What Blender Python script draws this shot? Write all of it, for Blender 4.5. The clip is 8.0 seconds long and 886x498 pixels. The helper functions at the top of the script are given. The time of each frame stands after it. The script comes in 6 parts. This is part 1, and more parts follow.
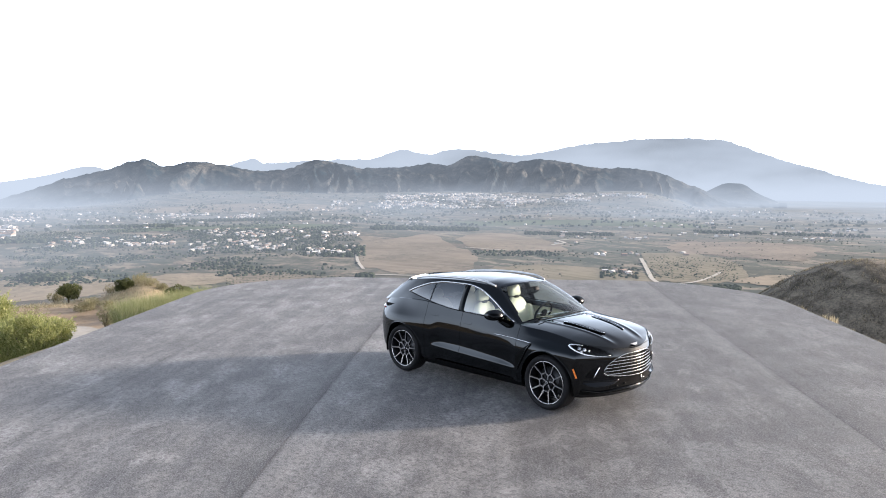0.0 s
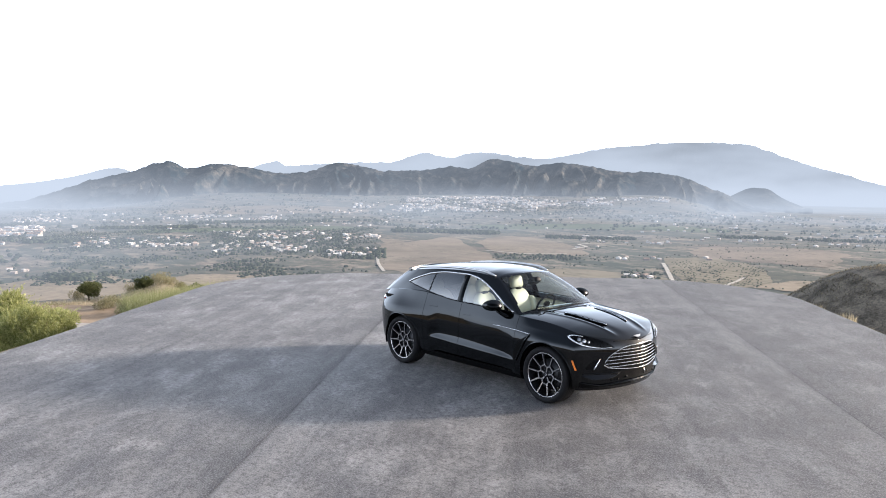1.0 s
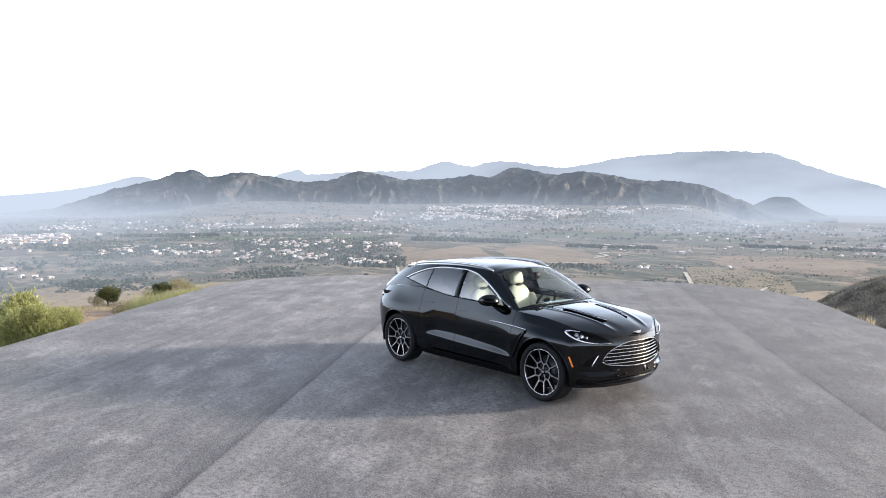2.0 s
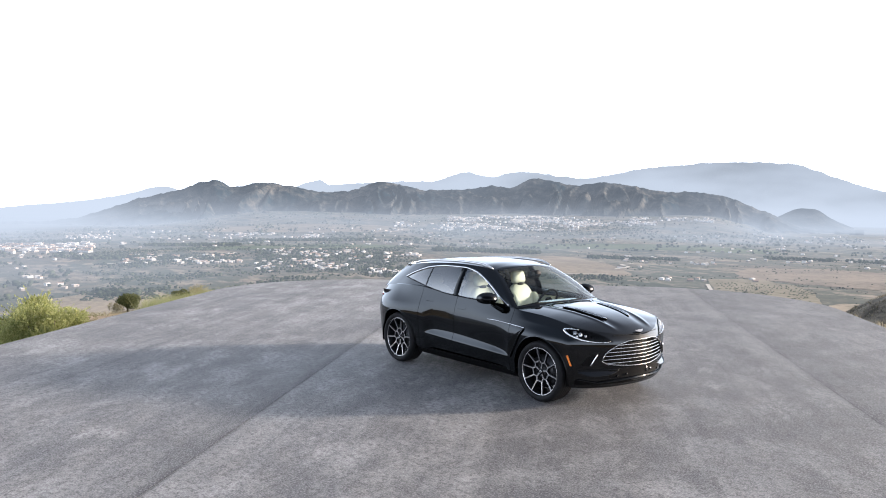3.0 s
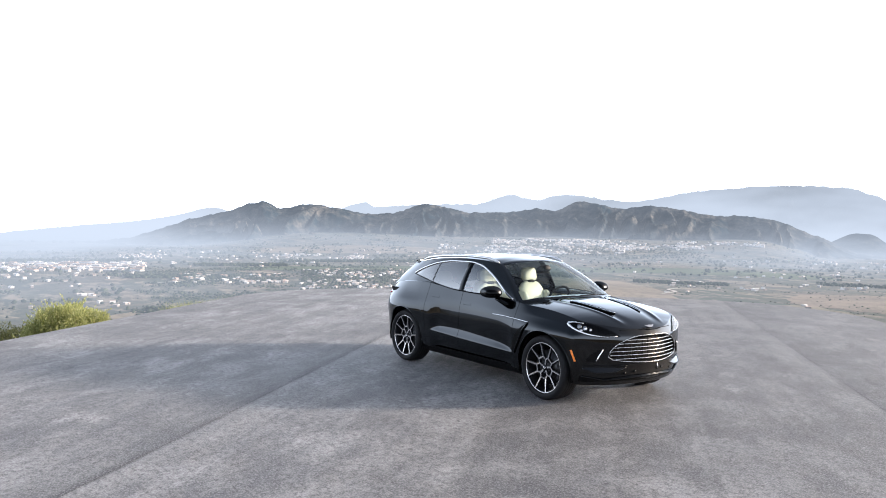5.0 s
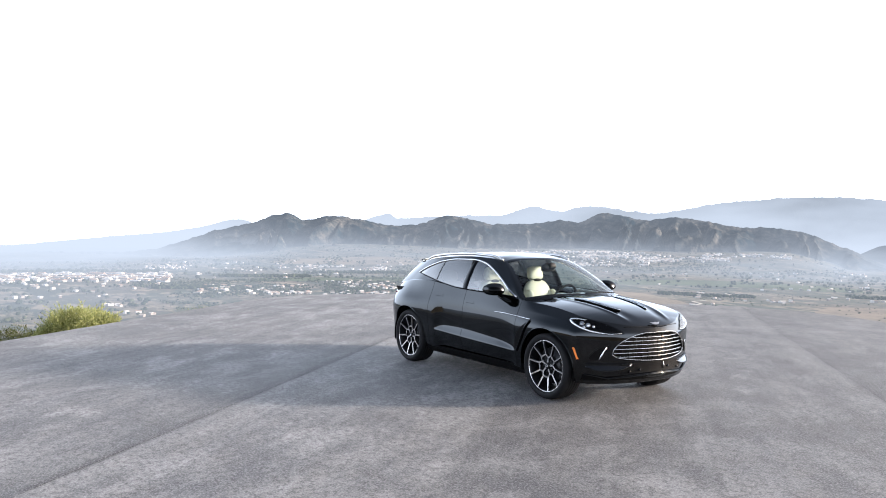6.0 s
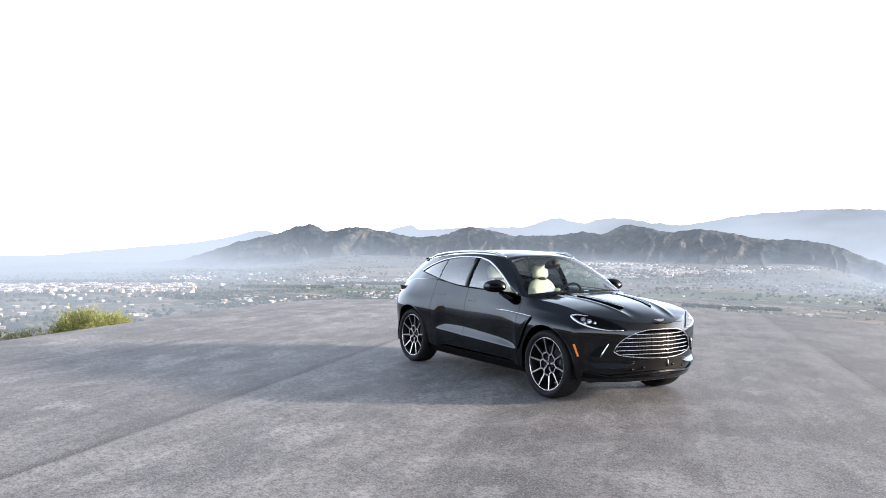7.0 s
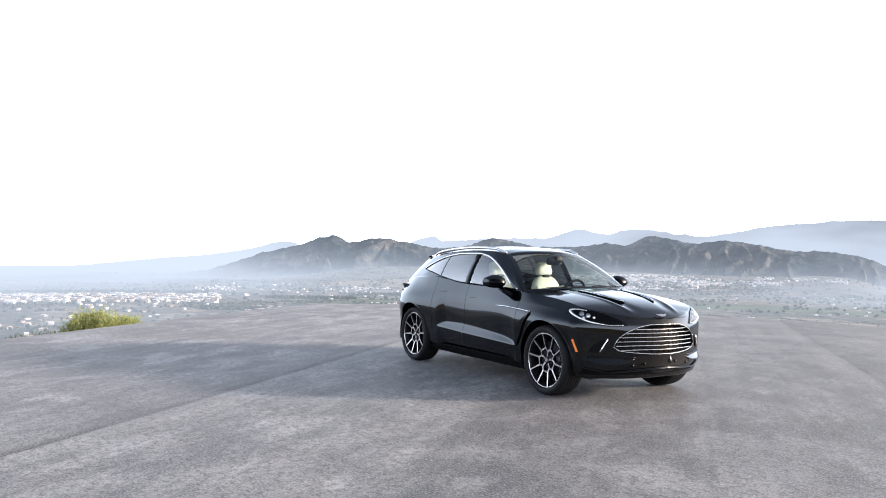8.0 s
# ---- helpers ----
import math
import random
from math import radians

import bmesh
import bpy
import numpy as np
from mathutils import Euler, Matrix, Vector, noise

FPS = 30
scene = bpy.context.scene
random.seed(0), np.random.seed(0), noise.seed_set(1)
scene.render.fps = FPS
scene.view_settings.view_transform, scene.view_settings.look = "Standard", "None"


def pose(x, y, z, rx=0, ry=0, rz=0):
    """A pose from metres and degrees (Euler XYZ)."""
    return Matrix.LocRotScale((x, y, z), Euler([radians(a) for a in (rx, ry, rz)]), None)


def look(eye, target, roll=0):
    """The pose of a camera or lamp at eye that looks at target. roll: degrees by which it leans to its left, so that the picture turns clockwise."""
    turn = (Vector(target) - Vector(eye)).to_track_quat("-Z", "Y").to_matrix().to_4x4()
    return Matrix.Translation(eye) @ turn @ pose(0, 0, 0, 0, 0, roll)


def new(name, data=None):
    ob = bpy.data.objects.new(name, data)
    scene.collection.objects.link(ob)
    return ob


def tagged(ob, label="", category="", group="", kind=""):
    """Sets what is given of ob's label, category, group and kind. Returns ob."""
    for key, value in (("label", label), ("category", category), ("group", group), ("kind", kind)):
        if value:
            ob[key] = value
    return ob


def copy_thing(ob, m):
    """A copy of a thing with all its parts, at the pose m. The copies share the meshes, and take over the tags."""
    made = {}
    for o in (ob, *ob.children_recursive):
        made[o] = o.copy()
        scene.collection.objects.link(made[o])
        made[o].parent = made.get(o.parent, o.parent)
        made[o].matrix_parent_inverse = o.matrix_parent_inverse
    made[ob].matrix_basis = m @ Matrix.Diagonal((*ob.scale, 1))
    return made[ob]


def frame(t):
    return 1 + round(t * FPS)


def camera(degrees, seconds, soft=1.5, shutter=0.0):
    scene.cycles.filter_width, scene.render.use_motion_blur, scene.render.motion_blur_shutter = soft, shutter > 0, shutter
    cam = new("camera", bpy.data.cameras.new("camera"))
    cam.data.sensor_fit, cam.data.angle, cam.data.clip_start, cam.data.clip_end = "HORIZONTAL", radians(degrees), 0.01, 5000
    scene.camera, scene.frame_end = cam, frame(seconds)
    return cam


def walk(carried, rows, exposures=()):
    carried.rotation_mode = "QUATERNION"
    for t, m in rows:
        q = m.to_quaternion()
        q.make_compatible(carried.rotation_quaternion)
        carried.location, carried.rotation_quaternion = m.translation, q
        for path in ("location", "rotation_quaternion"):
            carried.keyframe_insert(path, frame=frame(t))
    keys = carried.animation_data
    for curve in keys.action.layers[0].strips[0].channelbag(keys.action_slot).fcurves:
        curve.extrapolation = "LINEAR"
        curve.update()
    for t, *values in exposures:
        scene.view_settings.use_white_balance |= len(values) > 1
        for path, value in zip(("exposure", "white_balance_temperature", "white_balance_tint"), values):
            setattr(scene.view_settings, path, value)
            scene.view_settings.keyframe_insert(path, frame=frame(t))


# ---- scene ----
cam = camera(60.0, 8.0, soft=1.0)
PATH = [
    (0, (8.15, -9.306, 3.254), (6.712, -7.928, 3.069), 0.1),
    (0.5, (8.156, -9.073, 3.121), (6.699, -7.715, 2.941), 0.3),
    (1, (8.167, -8.857, 3.006), (6.692, -7.519, 2.829), 0.4),
    (1.5, (8.176, -8.619, 2.881), (6.682, -7.3, 2.714), 0.4),
    (3, (8.234, -8.017, 2.56), (6.686, -6.757, 2.432), 0.6),
    (3.5, (8.253, -7.832, 2.448), (6.686, -6.595, 2.335), 0.7),
    (4, (8.287, -7.679, 2.35), (6.701, -6.465, 2.25), 0.8),
    (4.5, (8.294, -7.523, 2.241), (6.69, -6.33, 2.156), 0.9),
    (6, (8.309, -7.034, 1.939), (6.653, -5.913, 1.897), 1.0),
    (6.5, (8.313, -6.862, 1.837), (6.64, -5.766, 1.811), 1.0),
    (7, (8.312, -6.698, 1.744), (6.624, -5.626, 1.731), 1.1),
    (7.5, (8.326, -6.514, 1.641), (6.62, -5.47, 1.642), 1.1),
    (8, (8.324, -6.349, 1.545), (6.605, -5.328, 1.56), 1.2),
]
walk(cam, [(t, look(eye, target, roll)) for t, eye, target, roll in PATH], exposures=[(0, 1.04, 6500, 15), (8, 1.25, 6500, 15)])

# ---- light ----
SUN_DIR = Vector((0.52, 0.854, 0.0)).normalized()
SUN_UP = 14.0
world = bpy.data.worlds.new("sky")
scene.world = world
world.use_nodes = True
wt = world.node_tree
wt.nodes.clear()
w_out = wt.nodes.new("ShaderNodeOutputWorld")
w_sky = wt.nodes.new("ShaderNodeTexSky")
w_sky.sky_type = "NISHITA"
w_sky.sun_disc = False
w_sky.sun_elevation = radians(SUN_UP)
w_sky.sun_rotation = math.atan2(SUN_DIR.x, SUN_DIR.y)
w_sky.altitude = 100
w_sky.air_density = 1.0
w_sky.dust_density = 6.0
w_sky.ozone_density = 1.0
w_bg = wt.nodes.new("ShaderNodeBackground")
w_bg.inputs["Strength"].default_value = 0.08
w_haze = wt.nodes.new("ShaderNodeBackground")      # thin high cloud that whitens the whole sky
w_haze.inputs["Color"].default_value = (0.75, 0.865, 1.0, 1)
w_geo = wt.nodes.new("ShaderNodeTexCoord")
w_sep = wt.nodes.new("ShaderNodeSeparateXYZ")
w_up = wt.nodes.new("ShaderNodeMapRange")          # thickest at the horizon, thin overhead
w_up.interpolation_type = "SMOOTHSTEP"
for i, k in ((1, 0.22), (2, 0.64), (3, 1.50), (4, 0.10)):
    w_up.inputs[i].default_value = k
wt.links.new(w_geo.outputs["Generated"], w_sep.inputs[0])
wt.links.new(w_sep.outputs["Z"], w_up.inputs[0])
w_dot = wt.nodes.new("ShaderNodeVectorMath")       # the haze glows towards the sun and fades away from it
w_dot.operation = "DOT_PRODUCT"
w_dot.inputs[1].default_value = SUN_DIR
w_side = wt.nodes.new("ShaderNodeMapRange")
for i, k in ((1, -1.0), (2, 1.0), (3, 0.95), (4, 1.2)):
    w_side.inputs[i].default_value = k
w_mul = wt.nodes.new("ShaderNodeMath")
w_mul.operation = "MULTIPLY"
wt.links.new(w_geo.outputs["Generated"], w_dot.inputs[0])
wt.links.new(w_dot.outputs["Value"], w_side.inputs[0])
wt.links.new(w_up.outputs[0], w_mul.inputs[0])
wt.links.new(w_side.outputs[0], w_mul.inputs[1])
wt.links.new(w_mul.outputs[0], w_haze.inputs["Strength"])
w_add = wt.nodes.new("ShaderNodeAddShader")
wt.links.new(w_sky.outputs[0], w_bg.inputs["Color"])
wt.links.new(w_bg.outputs[0], w_add.inputs[0])
wt.links.new(w_haze.outputs[0], w_add.inputs[1])
wt.links.new(w_add.outputs[0], w_out.inputs["Surface"])

sun = new("sun", bpy.data.lights.new("sun", "SUN"))
sun.data.energy = 4.9
sun.data.angle = radians(5.0)
sun.data.color = (1.0, 0.90, 0.77)
sun_ray = SUN_DIR * math.cos(radians(SUN_UP)) + Vector((0, 0, math.sin(radians(SUN_UP))))
sun.matrix_world = look(sun_ray * 60, (0, 0, 0))

# The plan: u runs along the concrete strips away from the first eye, v across them to its right.
UX, UY, VX, VY = -0.670, 0.742, 0.742, 0.670

# ---- materials ----


class Nodes:
    """A small builder for one node material."""

    def __init__(self, name):
        self.mat = bpy.data.materials.new(name)
        self.mat.use_nodes = True
        self.t = self.mat.node_tree
        self.t.nodes.clear()
        self.out = self.t.nodes.new("ShaderNodeOutputMaterial")
        self.geo = None

    def add(self, kind, **inputs):
        n = self.t.nodes.new(kind)
        for key, value in inputs.items():
            self.set(n, key.replace("_", " "), value)
        return n

    def set(self, n, key, value):
        socket = n.inputs[int(key[1:])] if key[0] == "i" and key[1:].isdigit() else n.inputs[key]
        if isinstance(value, bpy.types.NodeSocket):
            self.t.links.new(value, socket)
        else:
            socket.default_value = value

    def pos(self):
        if self.geo is None:
            self.geo = self.t.nodes.new("ShaderNodeNewGeometry")
        return self.geo.outputs["Position"]

    def obj(self):
        return self.t.nodes.new("ShaderNodeTexCoord").outputs["Object"]

    def noise(self, vector, scale, detail=4.0, rough=0.55, distortion=0.0):
        n = self.add("ShaderNodeTexNoise", Vector=vector, Scale=scale, Detail=detail, Roughness=rough, Distortion=distortion)
        return n.outputs["Fac"]

    def scaled(self, vector, factors, turn=0.0):
        n = self.add("ShaderNodeMapping", Vector=vector, Scale=factors, Rotation=(0, 0, turn))
        return n.outputs[0]

    def ramp(self, fac, stops):
        n = self.add("ShaderNodeValToRGB", Fac=fac)
        el = n.color_ramp.elements
        while len(el) < len(stops):
            el.new(0.5)
        for e, (p, c) in zip(el, stops):
            e.position = p
            e.color = (*c, 1) if len(c) == 3 else c
        return n.outputs["Color"]

    def grey(self, fac, lo, hi, a=0.0, b=1.0):
        n = self.add("ShaderNodeMapRange", i0=fac, i1=lo, i2=hi, i3=a, i4=b)
        return n.outputs[0]

    def mix(self, fac, a, b, mode="MIX"):
        n = self.t.nodes.new("ShaderNodeMix")
        n.data_type = "RGBA"
        n.blend_type = mode
        self.set(n, "i0", fac)
        for i, c in ((6, a), (7, b)):
            self.set(n, f"i{i}", (*c, 1) if isinstance(c, tuple) and len(c) == 3 else c)
        return n.outputs[2]

    def math(self, op, a, b=0.0):
        n = self.add("ShaderNodeMath", i0=a, i1=b)
        n.operation = op
        return n.outputs[0]

    def bump(self, height, strength, distance):
        return self.add("ShaderNodeBump", Height=height, Strength=strength, Distance=distance).outputs[0]

    def done(self, shader):
        self.t.links.new(shader, self.out.inputs["Surface"])
        return self.mat

    def bsdf(self, color, rough=0.5, metal=0.0, normal=None, coat=0.0, spec=0.5):
        n = self.t.nodes.new("ShaderNodeBsdfPrincipled")
        self.set(n, "Base Color", (*color, 1) if isinstance(color, tuple) and len(color) == 3 else color)
        self.set(n, "Roughness", rough)
        self.set(n, "Metallic", metal)
        self.set(n, "Specular IOR Level", spec)
        if coat:
            self.set(n, "Coat Weight", coat)
            self.set(n, "Coat Roughness", 0.03)
        if normal is not None:
            self.set(n, "Normal", normal)
        return n.outputs[0]


# glow colour of the haze that is painted into the far materials
HAZE_GLOW = (0.310, 0.366, 0.430)


def with_painted_haze(n, shader, reach=3300.0, depth=1.0):
    """Far-landscape haze painted in as emission; grows with the distance, thickest over the valley."""
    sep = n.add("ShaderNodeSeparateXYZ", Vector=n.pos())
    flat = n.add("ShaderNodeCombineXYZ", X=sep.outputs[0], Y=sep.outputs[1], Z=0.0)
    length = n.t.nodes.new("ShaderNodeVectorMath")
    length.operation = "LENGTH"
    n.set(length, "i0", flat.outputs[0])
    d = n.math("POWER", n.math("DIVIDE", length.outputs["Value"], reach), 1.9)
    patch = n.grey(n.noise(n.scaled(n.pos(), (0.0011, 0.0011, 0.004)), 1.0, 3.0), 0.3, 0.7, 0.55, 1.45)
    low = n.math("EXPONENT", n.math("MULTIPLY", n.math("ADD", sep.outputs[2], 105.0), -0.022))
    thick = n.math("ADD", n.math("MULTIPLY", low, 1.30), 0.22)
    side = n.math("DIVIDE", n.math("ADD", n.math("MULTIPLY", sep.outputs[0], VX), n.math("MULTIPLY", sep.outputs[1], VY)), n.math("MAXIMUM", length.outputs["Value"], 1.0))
    patch = n.math("MULTIPLY", patch, n.grey(side, -0.42, -0.74, 1.0, 2.3))      # painted haze is denser towards the open end of the valley
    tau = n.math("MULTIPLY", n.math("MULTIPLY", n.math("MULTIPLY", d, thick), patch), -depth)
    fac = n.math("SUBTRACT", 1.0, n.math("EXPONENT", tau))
    light = n.add("ShaderNodeEmission", Color=(*HAZE_GLOW, 1), Strength=1.0)
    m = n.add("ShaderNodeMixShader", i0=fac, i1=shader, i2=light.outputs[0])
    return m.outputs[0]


def plain(name, color, rough=0.5, metal=0.0, coat=0.0, grain=0.0, scale=60.0, bump=0.0, spec=0.5):
    """One colour with a little grain and relief."""
    n = Nodes(name)
    c, normal = color, None
    if grain or bump:
        f = n.noise(n.obj(), scale, 5.0, 0.6)
        g = n.noise(n.obj(), scale * 0.11, 3.0, 0.6)
        if grain:
            f2 = n.math("ADD", n.math("MULTIPLY", f, 0.6), n.math("MULTIPLY", g, 0.4))
            c = n.mix(n.grey(f2, 0.3, 0.7), tuple(v * (1 - grain) for v in color), tuple(min(1, v * (1 + grain)) for v in color))
        if bump:
            normal = n.bump(f, bump, 0.01)
    return n.done(n.bsdf(c, rough, metal, normal, coat, spec))


def make_concrete():
    n = Nodes("worn_concrete")
    p = n.pos()
    along = n.scaled(p, (1, 1, 1), -math.atan2(UY, UX))
    sep = n.add("ShaderNodeSeparateXYZ", Vector=p)
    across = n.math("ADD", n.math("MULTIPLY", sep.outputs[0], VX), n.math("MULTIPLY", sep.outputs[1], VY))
    streak = n.noise(n.scaled(along, (0.22, 0.95, 1)), 1.0, 9.0, 0.66, 0.4)
    worn = n.noise(n.scaled(along, (0.55, 1.3, 1)), 1.0, 8.0, 0.70, 0.6)
    cloud = n.noise(p, 0.20, 5.0, 0.6, 0.6)
    blot = n.noise(p, 3.6, 8.0, 0.75, 0.8)
    speck = n.noise(p, 15.0, 5.0, 0.74)
    grit = n.noise(p, 52.0, 3.0, 0.8)
    c = n.mix(n.grey(blot, 0.36, 0.64), (0.061, 0.059, 0.0585), (0.152, 0.148, 0.142))
    c = n.mix(n.grey(streak, 0.56, 0.38, 0.0, 0.62), c, (0.040, 0.040, 0.045))
    c = n.mix(n.grey(worn, 0.50, 0.64, 0.0, 0.58), c, (0.215, 0.213, 0.208))
    lines = n.noise(n.scaled(along, (0.10, 3.2, 1)), 1.0, 6.0, 0.7, 0.3)
    c = n.mix(n.grey(lines, 0.52, 0.66, 0.0, 0.38), c, (0.20, 0.20, 0.197))
    c = n.mix(n.grey(lines, 0.50, 0.36, 0.0, 0.40), c, (0.035, 0.035, 0.039))
    c = n.mix(n.grey(cloud, 0.54, 0.36, 0.0, 0.28), c, (0.045, 0.044, 0.047))
    scuff = n.noise(n.scaled(along, (1.1, 2.0, 1)), 1.0, 10.0, 0.78, 0.3)
    c = n.mix(n.grey(scuff, 0.53, 0.63, 0.0, 0.60), c, (0.235, 0.232, 0.226))
    c = n.mix(n.grey(scuff, 0.47, 0.38, 0.0, 0.55), c, (0.030, 0.030, 0.033))
    broad = n.noise(n.scaled(along, (0.8, 1.0, 1)), 1.0, 7.0, 0.64, 0.4)
    c = n.mix(n.grey(broad, 0.53, 0.39, 0.0, 0.42), c, (0.032, 0.032, 0.036))
    c = n.mix(n.grey(broad, 0.51, 0.64, 0.0, 0.42), c, (0.19, 0.19, 0.188))
    drift = n.grey(n.noise(p, 0.9, 5.0, 0.65), 0.3, 0.7, -0.35, 0.35)
    for seam, side, width, much in ((-2.80, -1, 0.85, 0.85), (4.47, 1, 0.7, 0.62), (-6.1, -1, 0.5, 0.30)):
        off = n.math("ADD", n.math("MULTIPLY", n.math("SUBTRACT", across, seam), side), n.math("MULTIPLY", drift, 0.10))
        dirt = n.math("MULTIPLY", n.grey(off, width, 0.0), n.grey(off, -0.12, 0.0))
        c = n.mix(n.math("MULTIPLY", dirt, n.grey(streak, 0.35, 0.6, much, much * 0.55)), c, (0.026, 0.026, 0.028))
        crack = n.math("MULTIPLY", n.grey(off, 0.14, 0.02), n.grey(off, -0.03, 0.01))
        c = n.mix(n.math("MULTIPLY", crack, n.grey(worn, 0.60, 0.42, 0.05 * much, 1.05 * much)), c, (0.018, 0.018, 0.019))
        pale = n.math("MULTIPLY", n.grey(off, -0.55, -0.08), n.grey(off, 0.0, -0.05))
        c = n.mix(n.math("MULTIPLY", pale, n.grey(streak, 0.4, 0.6, 0.12 * much, 0.5 * much)), c, (0.20, 0.198, 0.192))
    # painted shade: colour darkened smoothly towards the right to level the brightness there
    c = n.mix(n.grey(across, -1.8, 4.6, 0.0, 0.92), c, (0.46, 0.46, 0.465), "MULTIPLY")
    c = n.mix(n.grey(speck, 0.40, 0.53, 0.0, 1.0), n.mix(0.62, c, (0.012, 0.012, 0.013)), c)
    c = n.mix(n.grey(grit, 0.50, 0.62, 0.0, 0.42), c, (0.23, 0.227, 0.222))
    c = n.mix(n.grey(grit, 0.50, 0.38, 0.0, 0.42), c, (0.015, 0.015, 0.016))
    c = n.mix(1.0, c, (1.40, 1.40, 1.43), "MULTIPLY")
    normal = n.bump(n.math("ADD", n.math("MULTIPLY", speck, 0.8), n.math("MULTIPLY", grit, 0.5)), 0.55, 0.012)
    return n.done(n.bsdf(c, n.grey(blot, 0.3, 0.7, 0.6, 0.8), 0.0, normal, 0.0, 0.4))


def make_ground():
    """Dry hillside near by, patchwork of fields in the valley."""
    n = Nodes("hillside_and_valley")
    p = n.pos()
    scrub = n.add("ShaderNodeAttribute")
    scrub.attribute_name = "scrub"
    near_tone = n.math("ADD", n.math("MULTIPLY", n.noise(p, 0.35, 6.0, 0.65), 0.6), n.math("MULTIPLY", n.noise(p, 3.0, 5.0, 0.7), 0.4))
    dry = n.ramp(near_tone, [(0.36, (0.15, 0.12, 0.075)), (0.47, (0.28, 0.22, 0.14)), (0.56, (0.37, 0.29, 0.19)), (0.68, (0.45, 0.365, 0.245))])
    dark = n.ramp(near_tone, [(0.38, (0.048, 0.042, 0.034)), (0.47, (0.092, 0.081, 0.066)), (0.55, (0.15, 0.131, 0.104)), (0.66, (0.24, 0.207, 0.16))])
    near = n.mix(scrub.outputs["Fac"], dry, dark)
    warp = n.add("ShaderNodeTexNoise", Vector=p, Scale=0.004, Detail=2.0)
    wob = n.mix(0.12, n.scaled(p, (0.0016, 0.0042, 0.0), 0.75), warp.outputs["Color"])
    cells = n.add("ShaderNodeTexVoronoi", Vector=wob, Scale=4.2)
    cells.voronoi_dimensions = "2D"
    pick = n.add("ShaderNodeSeparateColor", Color=cells.outputs["Color"])
    fields = n.ramp(pick.outputs[0], [(0.0, (0.030, 0.040, 0.026)), (0.18, (0.10, 0.082, 0.060)), (0.34, (0.042, 0.054, 0.036)), (0.5, (0.17, 0.136, 0.104)), (0.62, (0.062, 0.064, 0.045)), (0.74, (0.13, 0.102, 0.078)), (0.86, (0.024, 0.034, 0.025)), (0.95, (0.11, 0.10, 0.074))])
    groves = n.grey(n.noise(p, 0.009, 6.0, 0.7), 0.5, 0.62)
    fields = n.mix(n.math("MULTIPLY", groves, 0.6), fields, (0.05, 0.058, 0.038))
    fine = n.noise(p, 0.06, 6.0, 0.75)
    fields = n.mix(n.grey(fine, 0.44, 0.56, 0.0, 0.75), fields, (0.036, 0.043, 0.030))
    bare = n.noise(n.scaled(p, (0.012, 0.03, 1.0), 0.6), 1.0, 6.0, 0.7)
    fields = n.mix(n.grey(bare, 0.52, 0.62, 0.0, 0.7), fields, (0.25, 0.20, 0.148))
    length = n.t.nodes.new("ShaderNodeVectorMath")
    length.operation = "LENGTH"
    n.set(length, "i0", p)
    far = n.grey(length.outputs["Value"], 230.0, 480.0)
    c = n.mix(far, near, fields)
    normal = n.bump(near_tone, 0.6, 0.25)
    return n.done(with_painted_haze(n, n.bsdf(c, 0.95, 0.0, normal, 0.0, 0.1)))


def make_mountain(name, dark, light, reach, depth):
    n = Nodes(name)
    p = n.pos()
    tone = n.math("ADD", n.math("MULTIPLY", n.noise(p, 0.004, 6.0, 0.7), 0.5), n.math("MULTIPLY", n.noise(p, 0.022, 5.0, 0.7), 0.5))
    c = n.ramp(tone, [(0.42, dark), (0.51, tuple(0.65 * a + 0.35 * b for a, b in zip(dark, light))), (0.60, light)])
    normal = n.bump(n.noise(p, 0.02, 5.0, 0.65), 0.6, 14.0)
    # reach and depth set how much painted haze the range gets
    return n.done(with_painted_haze(n, n.bsdf(c, 1.0, 0.0, normal, 0.0, 0.0), reach, depth))


def make_glass(name, tint, clear, mirror=0.03, most=1.0):
    n = Nodes(name)
    edge = n.add("ShaderNodeLayerWeight", Blend=0.5)
    a = n.add("ShaderNodeBsdfTransparent", Color=(tint[0] * clear, tint[1] * clear, tint[2] * clear, 1))
    b = n.add("ShaderNodeBsdfGlossy", Color=(1, 1, 1, 1), Roughness=0.015)
    fac = n.grey(n.math("POWER", edge.outputs["Facing"], 4.0), 0.0, 1.0, mirror, most)
    return n.done(n.add("ShaderNodeMixShader", i0=fac, i1=a.outputs[0], i2=b.outputs[0]).outputs[0])


def make_lacquer(name, flakes, low, high, rough):
    """Deep black lacquer: a dark base with a faint flake under a mirror coat."""
    n = Nodes(name)
    flake = n.noise(n.obj(), 900.0, 1.0, 0.5)
    c = n.mix(n.grey(flake, 0.55, 0.7), (0.0003, 0.0003, 0.0004), (flakes, flakes, flakes * 1.3))
    base = n.add("ShaderNodeBsdfDiffuse", Color=c)
    coat = n.add("ShaderNodeBsdfGlossy", Color=(0.92, 0.96, 1.0, 1), Roughness=rough)
    fres = n.add("ShaderNodeFresnel", IOR=1.5)
    fac = n.grey(fres.outputs[0], 0.04, 1.0, low, high)
    return n.done(n.add("ShaderNodeMixShader", i0=fac, i1=base.outputs[0], i2=coat.outputs[0]).outputs[0])


